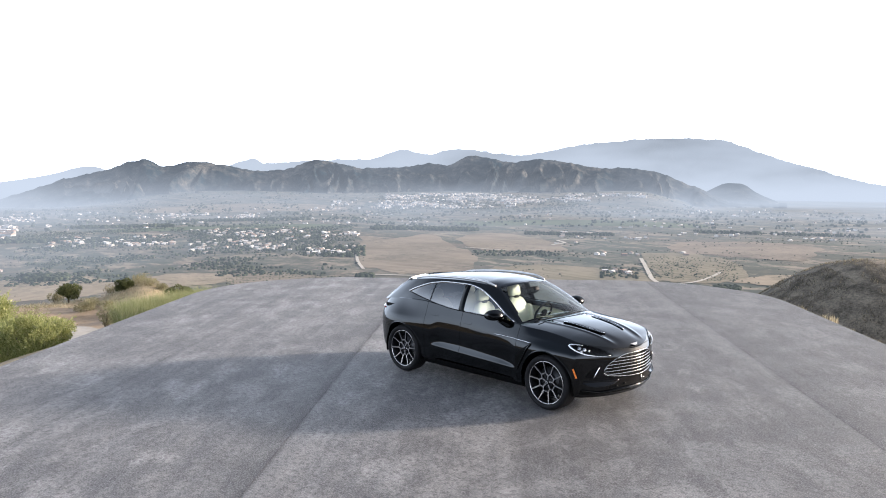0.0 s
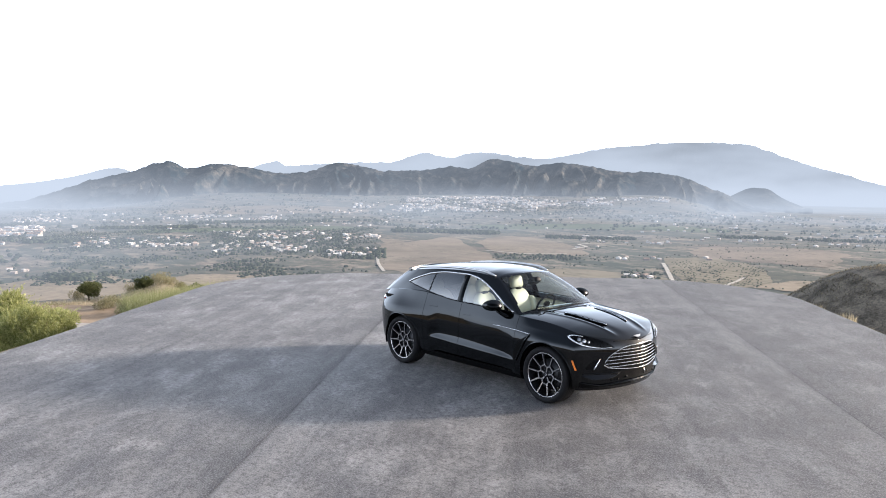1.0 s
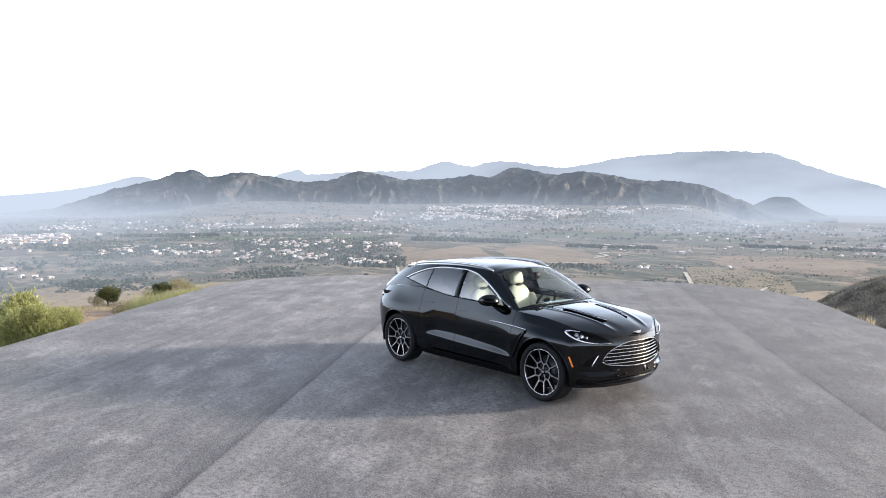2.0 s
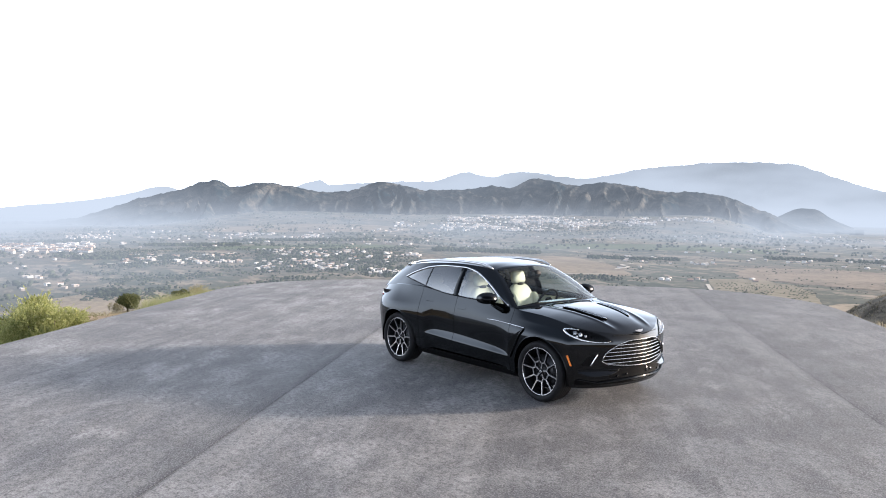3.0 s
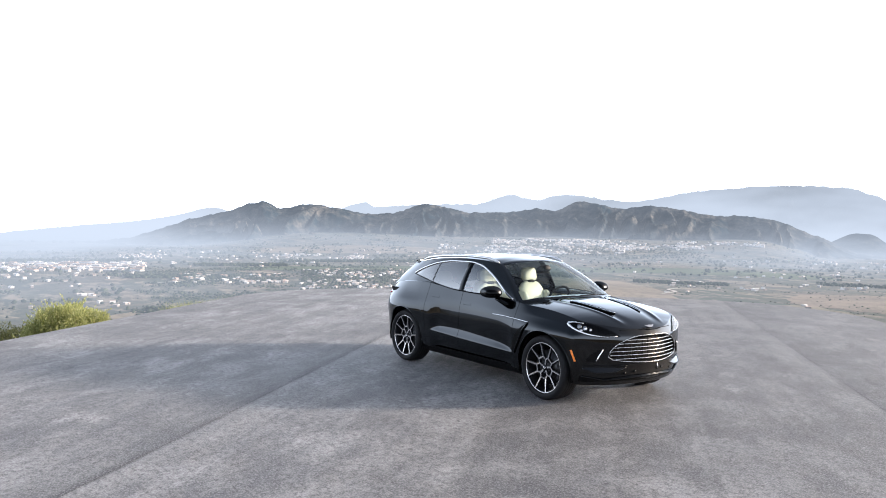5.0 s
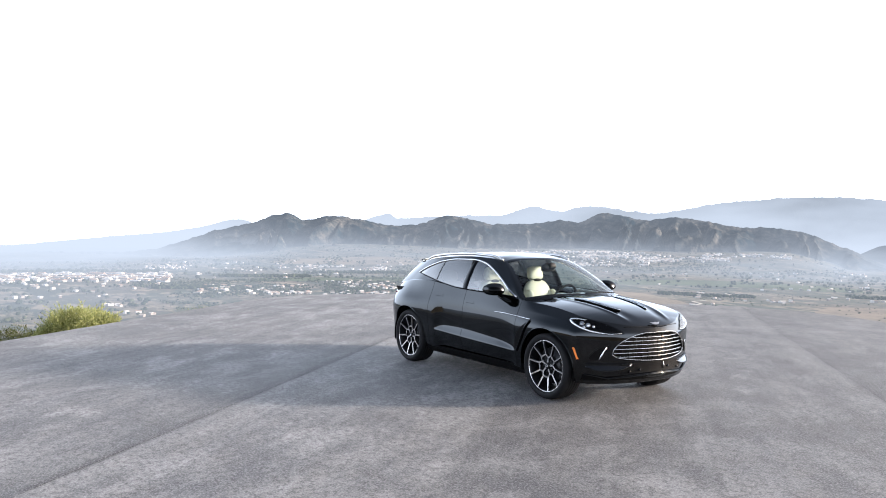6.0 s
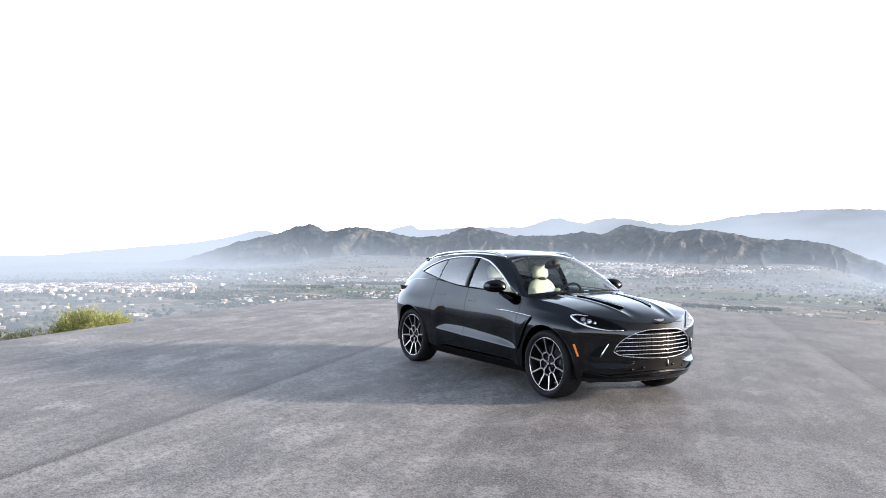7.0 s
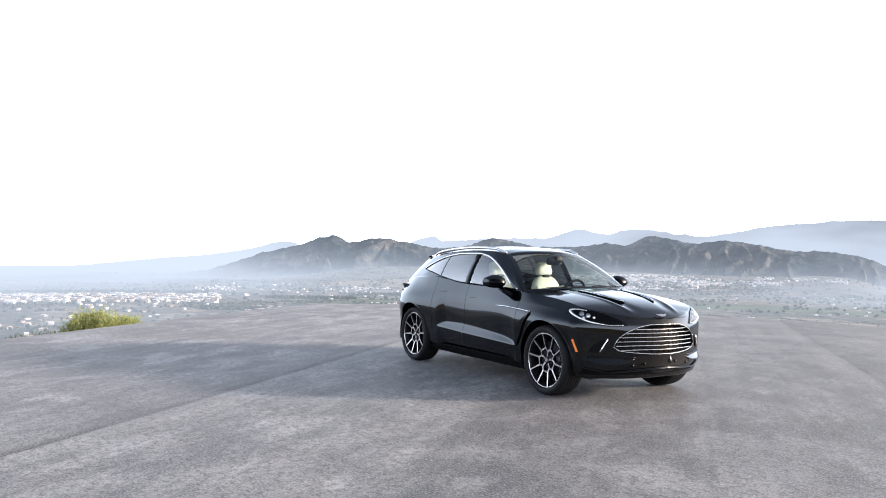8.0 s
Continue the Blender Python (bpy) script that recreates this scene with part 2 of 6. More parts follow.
def make_leaf(name, colors, rough=0.6):
    n = Nodes(name)
    isl = n.t.nodes.new("ShaderNodeNewGeometry").outputs["Random Per Island"]
    c = n.ramp(isl, [(i / max(1, len(colors) - 1), k) for i, k in enumerate(colors)])
    a = n.add("ShaderNodeBsdfDiffuse", Color=c)
    b = n.add("ShaderNodeBsdfTranslucent", Color=c)
    m = n.add("ShaderNodeMixShader", i0=0.5, i1=a.outputs[0], i2=b.outputs[0])
    return n.done(m.outputs[0])


CONCRETE = make_concrete()
GROUND = make_ground()
# the near range's dark tone carries a slight blue haze tint in its colour
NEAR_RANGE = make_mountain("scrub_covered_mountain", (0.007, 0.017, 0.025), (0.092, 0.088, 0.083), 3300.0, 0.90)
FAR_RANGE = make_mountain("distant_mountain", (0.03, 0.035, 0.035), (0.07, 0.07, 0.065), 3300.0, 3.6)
PAINT = make_lacquer("black_metallic_paint", 0.0003, 0.038, 0.90, 0.055)
GLOSS_BLACK = make_lacquer("gloss_black", 0.001, 0.016, 0.12, 0.08)
MIRROR_BLACK = make_lacquer("satin_black_mirror_shell", 0.001, 0.006, 0.05, 0.18)
TRIM_BLACK = plain("matt_black_plastic", (0.003, 0.003, 0.0033), 0.6, 0.0, 0.0, 0.3, 180.0, 0.2, 0.06)
CHROME = plain("satin_chrome", (0.60, 0.60, 0.61), 0.12, 1.0)
SATIN = plain("satin_silver", (0.62, 0.62, 0.63), 0.30, 1.0)
RUBBER = plain("tyre_rubber", (0.006, 0.006, 0.007), 0.7, 0.0, 0.0, 0.35, 90.0, 0.15, 0.2)
RIM_FACE = plain("machined_alloy", (0.70, 0.68, 0.67), 0.24, 1.0, 0.0, 0.06, 300.0)
RIM_DARK = plain("dark_grey_alloy", (0.006, 0.006, 0.007), 0.35, 0.0, 0.0, 0.0, 60.0, 0.0, 0.2)
DISC = plain("brake_disc_steel", (0.04, 0.04, 0.042), 0.4, 0.9)
GLASS = make_glass("clear_window_glass", (0.93, 1.0, 0.97), 0.90, 0.022, 0.30)
SIDE_GLASS = make_glass("coated_window_glass", (0.93, 1.0, 0.98), 0.72, 0.19)
TINTED = make_glass("tinted_window_glass", (0.9, 0.95, 1.0), 0.14, 0.19)
LENS_GLASS = make_glass("headlight_cover_glass", (1.0, 1.0, 1.0), 0.9, 0.0, 0.25)
CREAM = plain("cream_leather", (0.62, 0.60, 0.49), 0.5, 0.0, 0.0, 0.06, 40.0, 0.15)
DARK_TRIM = plain("dark_interior_leather", (0.007, 0.007, 0.0075), 0.65, 0.0, 0.0, 0.2, 60.0, 0.1, 0.25)
ORANGE = plain("orange_reflector", (0.75, 0.20, 0.03), 0.3, 0.0, 0.6)
RED = plain("dark_red_lamp_glass", (0.25, 0.01, 0.01), 0.2, 0.0, 0.6)
LAMP_WHITE = plain("clear_lamp_reflector", (0.85, 0.87, 0.9), 0.12, 0.85)
JOINT = plain("joint_filler", (0.06, 0.06, 0.062), 0.95, 0.0, 0.0, 0.3, 9.0, 0.3)

# ---- small mesh helpers ----


def mesh_of(name, verts, faces, smooth=True):
    me = bpy.data.meshes.new(name)
    me.from_pydata([tuple(map(float, v)) for v in verts], [], faces)
    if smooth:
        me.polygons.foreach_set("use_smooth", [True] * len(me.polygons))
    me.update()
    return me


def part(name, data, material, parent=None, label=""):
    """One mesh object, from a mesh or a bmesh, under a thing or a part."""
    if isinstance(data, bmesh.types.BMesh):
        me = bpy.data.meshes.new(name)
        data.to_mesh(me)
        data.free()
    else:
        me = data
    for m in material if isinstance(material, (list, tuple)) else (material,):
        me.materials.append(m)
    ob = new(name, me)
    if parent is not None:
        ob.parent = parent
    if label:
        tagged(ob, label)
    return ob


def thing(name, label, category, group="", kind="", at=(0, 0, 0)):
    ob = new(name)
    ob.location = at
    ob.empty_display_size = 0.2
    return tagged(ob, label, category, group, kind)


def smooth_all(bm, angle=None):
    for f in bm.faces:
        f.smooth = True
    if angle is not None:
        for e in bm.edges:
            e.smooth = len(e.link_faces) == 2 and e.calc_face_angle(0) < radians(angle)
    return bm


def curve(xs, ys):
    """A smooth monotone line through a few knots."""
    xs, ys = np.array(xs, float), np.array(ys, float)
    h = np.diff(xs)
    d = np.diff(ys) / h
    m = np.zeros(len(xs))
    m[0], m[-1] = d[0], d[-1]
    for i in range(1, len(xs) - 1):
        m[i] = 0 if d[i - 1] * d[i] <= 0 else 2 * d[i - 1] * d[i] / (d[i - 1] + d[i])

    def at(x):
        x = np.clip(np.asarray(x, float), xs[0], xs[-1])
        i = np.clip(np.searchsorted(xs, x, side="right") - 1, 0, len(h) - 1)
        t = (x - xs[i]) / h[i]
        return ((2 * t ** 3 - 3 * t ** 2 + 1) * ys[i] + (t ** 3 - 2 * t ** 2 + t) * h[i] * m[i]
                + (3 * t ** 2 - 2 * t ** 3) * ys[i + 1] + (t ** 3 - t ** 2) * h[i] * m[i + 1])
    return at


def step(a, b, x):
    t = np.clip((np.asarray(x, float) - a) / (b - a), 0, 1)
    return t * t * (3 - 2 * t)


def tube(points, radius, sides=8, flat=1.0, cap=True):
    """A bar with rounded section along points (radius: a number, or one for each point)."""
    pts = [Vector(p) for p in points]
    n = len(pts)
    rs = radius if isinstance(radius, (list, tuple)) else [radius] * n
    verts, faces = [], []
    up = Vector((0, 0, 1))
    for i, p in enumerate(pts):
        d = (pts[min(i + 1, n - 1)] - pts[max(i - 1, 0)]).normalized()
        if abs(d.dot(up)) > 0.97:
            side = d.cross(Vector((0, 1, 0))).normalized()
        else:
            side = d.cross(up).normalized()
        top = side.cross(d).normalized()
        for k in range(sides):
            a = 2 * math.pi * k / sides
            verts.append(p + side * (math.cos(a) * rs[i]) + top * (math.sin(a) * rs[i] * flat))
    for i in range(n - 1):
        for k in range(sides):
            a, b = i * sides + k, i * sides + (k + 1) % sides
            faces.append((a, b, b + sides, a + sides))
    if cap:
        faces.append(tuple(range(sides))[::-1])
        faces.append(tuple(range((n - 1) * sides, n * sides)))
    return verts, faces


def joined(pieces):
    verts, faces = [], []
    for v, f in pieces:
        k = len(verts)
        verts += list(v)
        faces += [tuple(i + k for i in q) for q in f]
    return verts, faces


def box_mesh(sx, sy, sz, bevel=0.0, segments=2, taper=1.0):
    bm = bmesh.new()
    bmesh.ops.create_cube(bm, size=1.0)
    for v in bm.verts:
        k = taper if v.co.z > 0 else 1.0
        v.co = Vector((v.co.x * sx * k, v.co.y * sy * k, v.co.z * sz))
    if bevel:
        bmesh.ops.bevel(bm, geom=list(bm.edges), offset=bevel, segments=segments, affect="EDGES", profile=0.6)
    return smooth_all(bm, 40)




def uv(u, v, z=0.0):
    return Vector((UX * u + VX * v, UY * u + VY * v, z))


def bearing(deg, dist, z=0.0):
    """A place by its bearing from the first eye (degrees right of u) and its distance."""
    a = radians(deg)
    return Vector((8.15, -9.31, 0)) + uv(math.cos(a) * dist, math.sin(a) * dist, z)

# ---- the concrete platform ----
SEAMS = (-8.75, -6.1, -2.80, 4.47, 7.45)
PAD_NEAR, PAD_FAR, PAD_ROUND = -19.0, 12.3, 4.0


def pad_end(v):
    """How far the platform reaches at v, with its rounded far corners."""
    lo, hi = SEAMS[0] + PAD_ROUND, SEAMS[-1] - PAD_ROUND
    k = max(lo - v, v - hi, 0.0) / PAD_ROUND
    return PAD_FAR - PAD_ROUND + PAD_ROUND * math.sqrt(max(0.0, 1 - k * k)) + 0.05 * math.sin(v * 2.1) * math.sin(v * 0.7)


def pad_strip(v0, v1, drop):
    """One poured strip with a slightly uneven, rounded rim."""
    rng = random.Random(int(v0 * 100))
    n = 40
    vs = [v0 + 0.0015 + (v1 - v0 - 0.003) * (i / n) for i in range(n + 1)]
    edge = [(pad_end(min(max(v, SEAMS[0] + 0.004), SEAMS[-1] - 0.004)), v) for v in vs]
    verts, faces = [], []
    ring = [(PAD_NEAR, vs[0])]
    for k in range(1, 60):
        u = PAD_NEAR + (edge[0][0] - PAD_NEAR) * k / 60
        ring.append((u, vs[0] + rng.uniform(-0.0012, 0.0012)))
    ring += edge
    for k in range(1, 60):
        u = edge[-1][0] + (PAD_NEAR - edge[-1][0]) * k / 60
        ring.append((u, vs[-1] + rng.uniform(-0.0012, 0.0012)))
    ring.append((PAD_NEAR, vs[-1]))
    m = len(ring)
    cu = sum(r[0] for r in ring) / m
    cv = (v0 + v1) / 2
    for inset, z in ((0.004, drop), (0.001, drop - 0.002), (0.0, drop - 0.008), (0.0, -0.28)):
        for u, v in ring:
            verts.append(uv(u - math.copysign(inset, u - cu), v - math.copysign(inset, v - cv), z))
    faces.append(tuple(range(m))[::-1])
    for lv in range(3):
        for i in range(m):
            j = (i + 1) % m
            faces.append((lv * m + i, lv * m + j, (lv + 1) * m + j, (lv + 1) * m + i))
    return mesh_of("strip", verts, faces, False)


pad = thing("pavement", "worn grey concrete platform poured in long strips", "pavement", kind="structure")
for i in range(len(SEAMS) - 1):
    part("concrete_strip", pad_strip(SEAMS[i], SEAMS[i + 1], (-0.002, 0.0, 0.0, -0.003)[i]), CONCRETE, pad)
jv, jf = [], []
for s in SEAMS[1:-1]:
    e = pad_end(s) - 0.03
    k = len(jv)
    jv += [uv(PAD_NEAR, s - 0.02, -0.007), uv(PAD_NEAR, s + 0.02, -0.007), uv(e, s + 0.02, -0.007), uv(e, s - 0.02, -0.007)]
    jf.append((k, k + 3, k + 2, k + 1))
part("joint", mesh_of("joint", jv, jf, False), JOINT, pad, "dark sunken joint filler")

# ---- the ground: one sheet from the hilltop to the horizon ----
FLOOR = -105.0


def outside(u, v):
    """Distance beyond the platform's rim (negative on it)."""
    cu, cv = np.clip(u, PAD_NEAR + 2, PAD_FAR - PAD_ROUND), np.clip(v, SEAMS[0] + PAD_ROUND, SEAMS[-1] - PAD_ROUND)
    d = np.hypot(u - cu, v - cv)
    return d - PAD_ROUND


def ground_height(u, v):
    u, v = np.asarray(u, float), np.asarray(v, float)
    sd = np.maximum(outside(u, v), 0.0)
    z = -0.17 + (FLOOR + 0.17) * (1 - np.exp(-np.maximum(sd - 0.3, 0) / 170.0))
    du, dv = u + 12.37, v + 0.19              # from the first eye
    dist = np.hypot(du, dv)
    ang = np.degrees(np.arctan2(dv, du))
    # a shelf with a dirt track on the left, closed by a dry mound
    shelf = -0.22 - 1.55 * step(0.2, 5.0, sd) - 0.162 * np.maximum(dist - 18, 0) + (3.1 + 1.6 * np.exp(-((ang + 25.6) / 2.2) ** 2)) * np.exp(-((dist - 88) / 16.0) ** 2) * step(-42, -34, ang) * (1 - step(-23.5, -19, ang))
    mask = step(-75, -40, ang) * (1 - step(-21, -13, ang)) * (1 - step(95, 150, dist)) * step(4, 12, dist)
    z = np.where(mask > 0, z * (1 - mask) + np.maximum(shelf, z) * mask, z)
    # the dark hill on the right
    hu, hv = 150 * math.cos(radians(25.2)) - 12.4, 150 * math.sin(radians(25.2)) - 0.2
    hill = -11.0 - 144 * (1 - np.exp(-(((u - hu) / 100.0) ** 2 + ((v - hv) / 73.0) ** 2)))
    k = 6.0
    z = np.where(sd > 12, np.log(np.exp(np.clip(z / k, -40, 5)) + np.exp(np.clip(hill / k, -40, 5))) * k, z)
    # an unseen slope added behind the eye, dark in the car's reflections
    back = step(-24, -90, u) * 9.0 + step(-80, -320, u) * 14
    z = np.where(u < -24, z * (1 - step(-24, -60, u)) + (back - 0.2) * step(-24, -60, u), z)
    # unseen scrubby hillside added beside the platform, past the bushes, for the car's reflections
    rise = 5.5 * step(-15, -52, v) * (1 - step(-7, 3, u)) * step(-120, -60, u)
    z = np.where(v < -15, z * (1 - step(-15, -22, v) * (1 - step(-7, 3, u))) + rise, z)
    # folds of the valley
    far = step(300, 900, dist)
    z = z + far * (2.0 * np.sin(u * 0.006 + 1.3 * np.sin(v * 0.004)) + 1.6 * np.sin(v * 0.008 + u * 0.003))
    z = z + 52.0 * step(2250, 3200, dist) * step(-32, -22, ang) * (1 - step(10, 15, ang))
    z = z - np.where(outside(u, v) < 0.15, 0.05, 0.0)
    return z


def scrub_cover(u, v):
    hu, hv = 150 * math.cos(radians(25.2)) - 12.4, 150 * math.sin(radians(25.2)) - 0.2
    right = 1 - step(60, 120, np.hypot(u - hu, v - hv))
    return np.clip(right + step(-18, -40, u) + step(-13, -20, v) * (1 - step(-7, 3, u)), 0, 1)


def ground_sheet():
    rings = np.concatenate([np.linspace(0, 24, 25), 24 * (4750 / 24.0) ** (np.linspace(0, 1, 190)[1:])])
    a = np.concatenate([np.linspace(-64, 44, 280, endpoint=False), np.linspace(44, 296, 90, endpoint=False)])
    rr, aa = np.meshgrid(rings, np.radians(a), indexing="ij")
    u, v = rr * np.cos(aa) - 2.0, rr * np.sin(aa) - 0.6
    z = ground_height(u, v)
    for scale, amp in ((0.06, 0.25), (0.17, 0.16), (0.5, 0.06)):
        wave = np.sin(u * scale * 2.1 + 1.7 * np.sin(v * scale * 1.3)) * np.sin(v * scale * 1.9 + 1.1 * np.sin(u * scale * 1.7))
        z = z + amp * wave * step(0.5, 6.0, outside(u, v))
    x, y = UX * u + VX * v, UY * u + VY * v
    n, m = rr.shape
    verts = np.stack([x, y, z], -1).reshape(-1, 3)
    faces = [(i * m + j, (i + 1) * m + j, (i + 1) * m + (j + 1) % m, i * m + (j + 1) % m) for i in range(n - 1) for j in range(m)]
    me = mesh_of("ground", verts, faces)
    at = me.attributes.new("scrub", "FLOAT", "POINT")
    at.data.foreach_set("value", scrub_cover(u, v).reshape(-1).astype(np.float32))
    return me


ground = part("ground", ground_sheet(), GROUND)
tagged(ground, "dry grassy hillside falling to a hazy valley of fields", "ground", kind="structure")

# ---- mountains beyond the valley ----


def mountain_range(name, profile, dist, depth, seed, material, label, rough=1.0, base=-112.0):
    """A range whose crest follows bearing and elevation, with gullied spurs running down towards the valley."""
    b = np.array([p[0] for p in profile])
    h = np.array([p[1] for p in profile])
    crest = curve(b, h)
    n, m = int((b[-1] - b[0]) * 11), 56
    verts, faces = [], []
    for i in range(n + 1):
        deg = b[0] + (b[-1] - b[0]) * i / n
        small = rough * 0.10 * (noise.fractal(Vector((deg * 1.3, seed, 0)), 0.7, 2.1, 5))
        top = max(3.3 + dist * math.tan(radians(float(crest(deg)) + small)), base + 1)
        for j in range(m + 1):
            f = j / m                      # 0: foot towards the valley; 0.62: crest; 1: far foot
            s = f / 0.62 if f < 0.62 else 1 - (f - 0.62) / 0.38
            d = dist + depth * (f - 0.62)
            p = bearing(deg, d)
            warp = noise.noise(Vector((deg * 0.35, s * 1.5, seed))) * 2.2
            spur = noise.ridged_multi_fractal(Vector((deg * 0.34 + warp, s * 0.9 + seed, 0.3 * seed)), 1.05, 2.1, 5, 1.0, 2.0) - 1.1
            fine = noise.fractal(Vector((p.x * 0.012, p.y * 0.012, seed)), 0.8, 2.0, 4)
            rise = s ** 1.15
            relief = rough * (0.38 * spur + 0.06 * fine) * math.sin(math.pi * min(1.0, s) ** 0.8) * (top - base)
            z = base + (top - base) * rise + relief
            verts.append((p.x, p.y, min(z, base + (top - base) * (0.35 + 0.65 * s))))
    for i in range(n):
        for j in range(m):
            k = i * (m + 1) + j
            faces.append((k, k + 1, k + m + 2, k + m + 1))
    ob = part(name, mesh_of(name, verts, faces), material)
    return tagged(ob, label, "mountain", kind="structure")


mountain_range("backdrop_near_range", [(-42, -1.75), (-36.5, -1.7), (-34.1, -1.4), (-32.2, -0.8), (-30.5, -0.16), (-27.7, 0.53), (-25.4, 1.28), (-23.9, 0.83), (-22.0, 1.16), (-19.9, 0.89), (-17.5, 0.5), (-15.9, 0.59), (-13.5, 1.32), (-11.8, 1.1), (-9.8, 0.77), (-7.7, 0.78), (-4.9, 1.09), (-3.9, 0.97), (-2.0, 1.71), (-0.1, 1.35), (0.9, 1.2), (3.0, 1.4), (5.2, 1.15), (6.9, 0.83), (9.3, 0.73), (11.2, 0.5), (12.8, -0.1), (14.4, -0.77), (16.5, -1.6), (20, -1.75)], 3500, 900, 4, NEAR_RANGE, "dark scrub-covered mountain ridge above a misty valley")
mountain_range("backdrop_knoll", [(13.9, -1.6), (14.9, -0.85), (16.2, -0.32), (17.0, -0.36), (18.1, -1.02), (19.4, -1.6)], 3700, 400, 9, NEAR_RANGE, "small dark rounded hill in the hazy valley", 0.25)
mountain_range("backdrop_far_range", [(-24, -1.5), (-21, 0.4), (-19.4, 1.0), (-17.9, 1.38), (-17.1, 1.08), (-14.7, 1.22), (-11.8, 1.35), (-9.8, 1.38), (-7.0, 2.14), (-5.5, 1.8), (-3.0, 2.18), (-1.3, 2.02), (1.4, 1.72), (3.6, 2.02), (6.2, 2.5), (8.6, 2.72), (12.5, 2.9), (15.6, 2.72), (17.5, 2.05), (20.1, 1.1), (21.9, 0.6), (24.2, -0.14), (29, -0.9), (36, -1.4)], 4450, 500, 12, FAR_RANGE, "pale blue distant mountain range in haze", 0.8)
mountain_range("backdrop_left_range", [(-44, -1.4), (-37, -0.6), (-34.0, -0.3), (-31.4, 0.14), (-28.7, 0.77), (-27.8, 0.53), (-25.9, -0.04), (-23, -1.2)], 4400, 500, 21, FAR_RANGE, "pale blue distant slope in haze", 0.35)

# ---- the car ----
# Car axes: x forward, y to its left, z up; the ground is z = 0 and x = 0 lies midway between the axles.
WHEEL_X, WHEEL_Z, TYRE_R, ARCH_R = 1.53, 0.39, 0.39, 0.450
CAP_F, CAP_R, NOSE, TAIL = 1.50, -1.55, 2.43, -2.56

z_top = curve([-2.56, -2.4, -2.1, -1.6, -1.1, -0.7, -0.3, 0.3, 0.85, 1.1, 1.5, 1.8, 2.0, 2.2, 2.34, 2.44],
              [1.03, 1.10, 1.16, 1.215, 1.235, 1.205, 1.175, 1.160, 1.135, 1.115, 1.085, 1.045, 1.005, 0.955, 0.920, 0.885])
z_mid = curve([-2.56, -2.3, 0.9, 1.1, 1.5, 1.8, 2.0, 2.2, 2.34, 2.44], [1.04, 1.13, 1.18, 1.175, 1.15, 1.105, 1.06, 1.0, 0.94, 0.885])
nose_x = curve([0.2, 0.3, 0.36, 0.45, 0.6, 0.75, 0.82, 0.86, 0.90, 0.95, 1.0], [2.27, 2.34, 2.40, 2.41, 2.43, 2.427, 2.415, 2.394, 2.366, 2.328, 2.288])
tail_x = curve([0.25, 0.35, 0.5, 0.75, 0.95, 1.05, 1.2], [-2.36, -2.46, -2.53, -2.56, -2.55, -2.57, -2.50])
# half the nose's plan: station and share of the half width, a blunt wedge with softened corners
PLAN_KNOTS = [(1.50, 1.0), (1.70, 1.0), (1.88, 0.995), (1.99, 0.975), (2.09, 0.89), (2.235, 0.64), (2.335, 0.42), (2.405, 0.20), (2.428, 0.07), (2.43, 0.0)]
sill = curve([-2.56, -2.2, -1.9, -1.0, 0.0, 1.0, 2.0, 2.3, 2.45], [0.40, 0.36, 0.33, 0.31, 0.31, 0.30, 0.27, 0.26, 0.27])
inset_plain = curve([0.24, 0.32, 0.45, 0.6, 0.74, 0.80, 0.86, 0.93, 0.985, 1.03, 1.07, 1.12, 1.17, 1.2], [0.07, 0.045, 0.02, 0.008, 0.001, 0.003, 0.0105, 0.025, 0.042, 0.058, 0.073, 0.092, 0.111, 0.124])


def spline(points, n):
    """A soft line through a few knots (Catmull-Rom over the length)."""
    p = np.array(points, float)
    p = np.vstack([2 * p[0] - p[1], p, 2 * p[-1] - p[-2]])
    out = []
    for i in range(1, len(p) - 2):
        for t in np.linspace(0, 1, n, endpoint=False):
            a, b, c, d = p[i - 1:i + 3]
            out.append(0.5 * (2 * b + (c - a) * t + (2 * a - 5 * b + 4 * c - d) * t * t + (3 * b - a - 3 * c + d) * t ** 3))
    out.append(p[-2])
    return np.array(out)


_plan = spline(PLAN_KNOTS, 24)
PLAN_X, PLAN_Y = np.maximum.accumulate(_plan[:, 0]), np.clip(_plan[:, 1], 0, 1)


ledge_height = curve([-0.86, -0.74, -0.6, -0.2, 0.5, 0.88, 0.98], [0.0, 0.055, 0.085, 0.105, 0.088, 0.050, 0.0])
crease_z = curve([-0.9, -0.83, -0.2, 0.98, 1.1], [0.565, 0.562, 0.532, 0.492, 0.485])


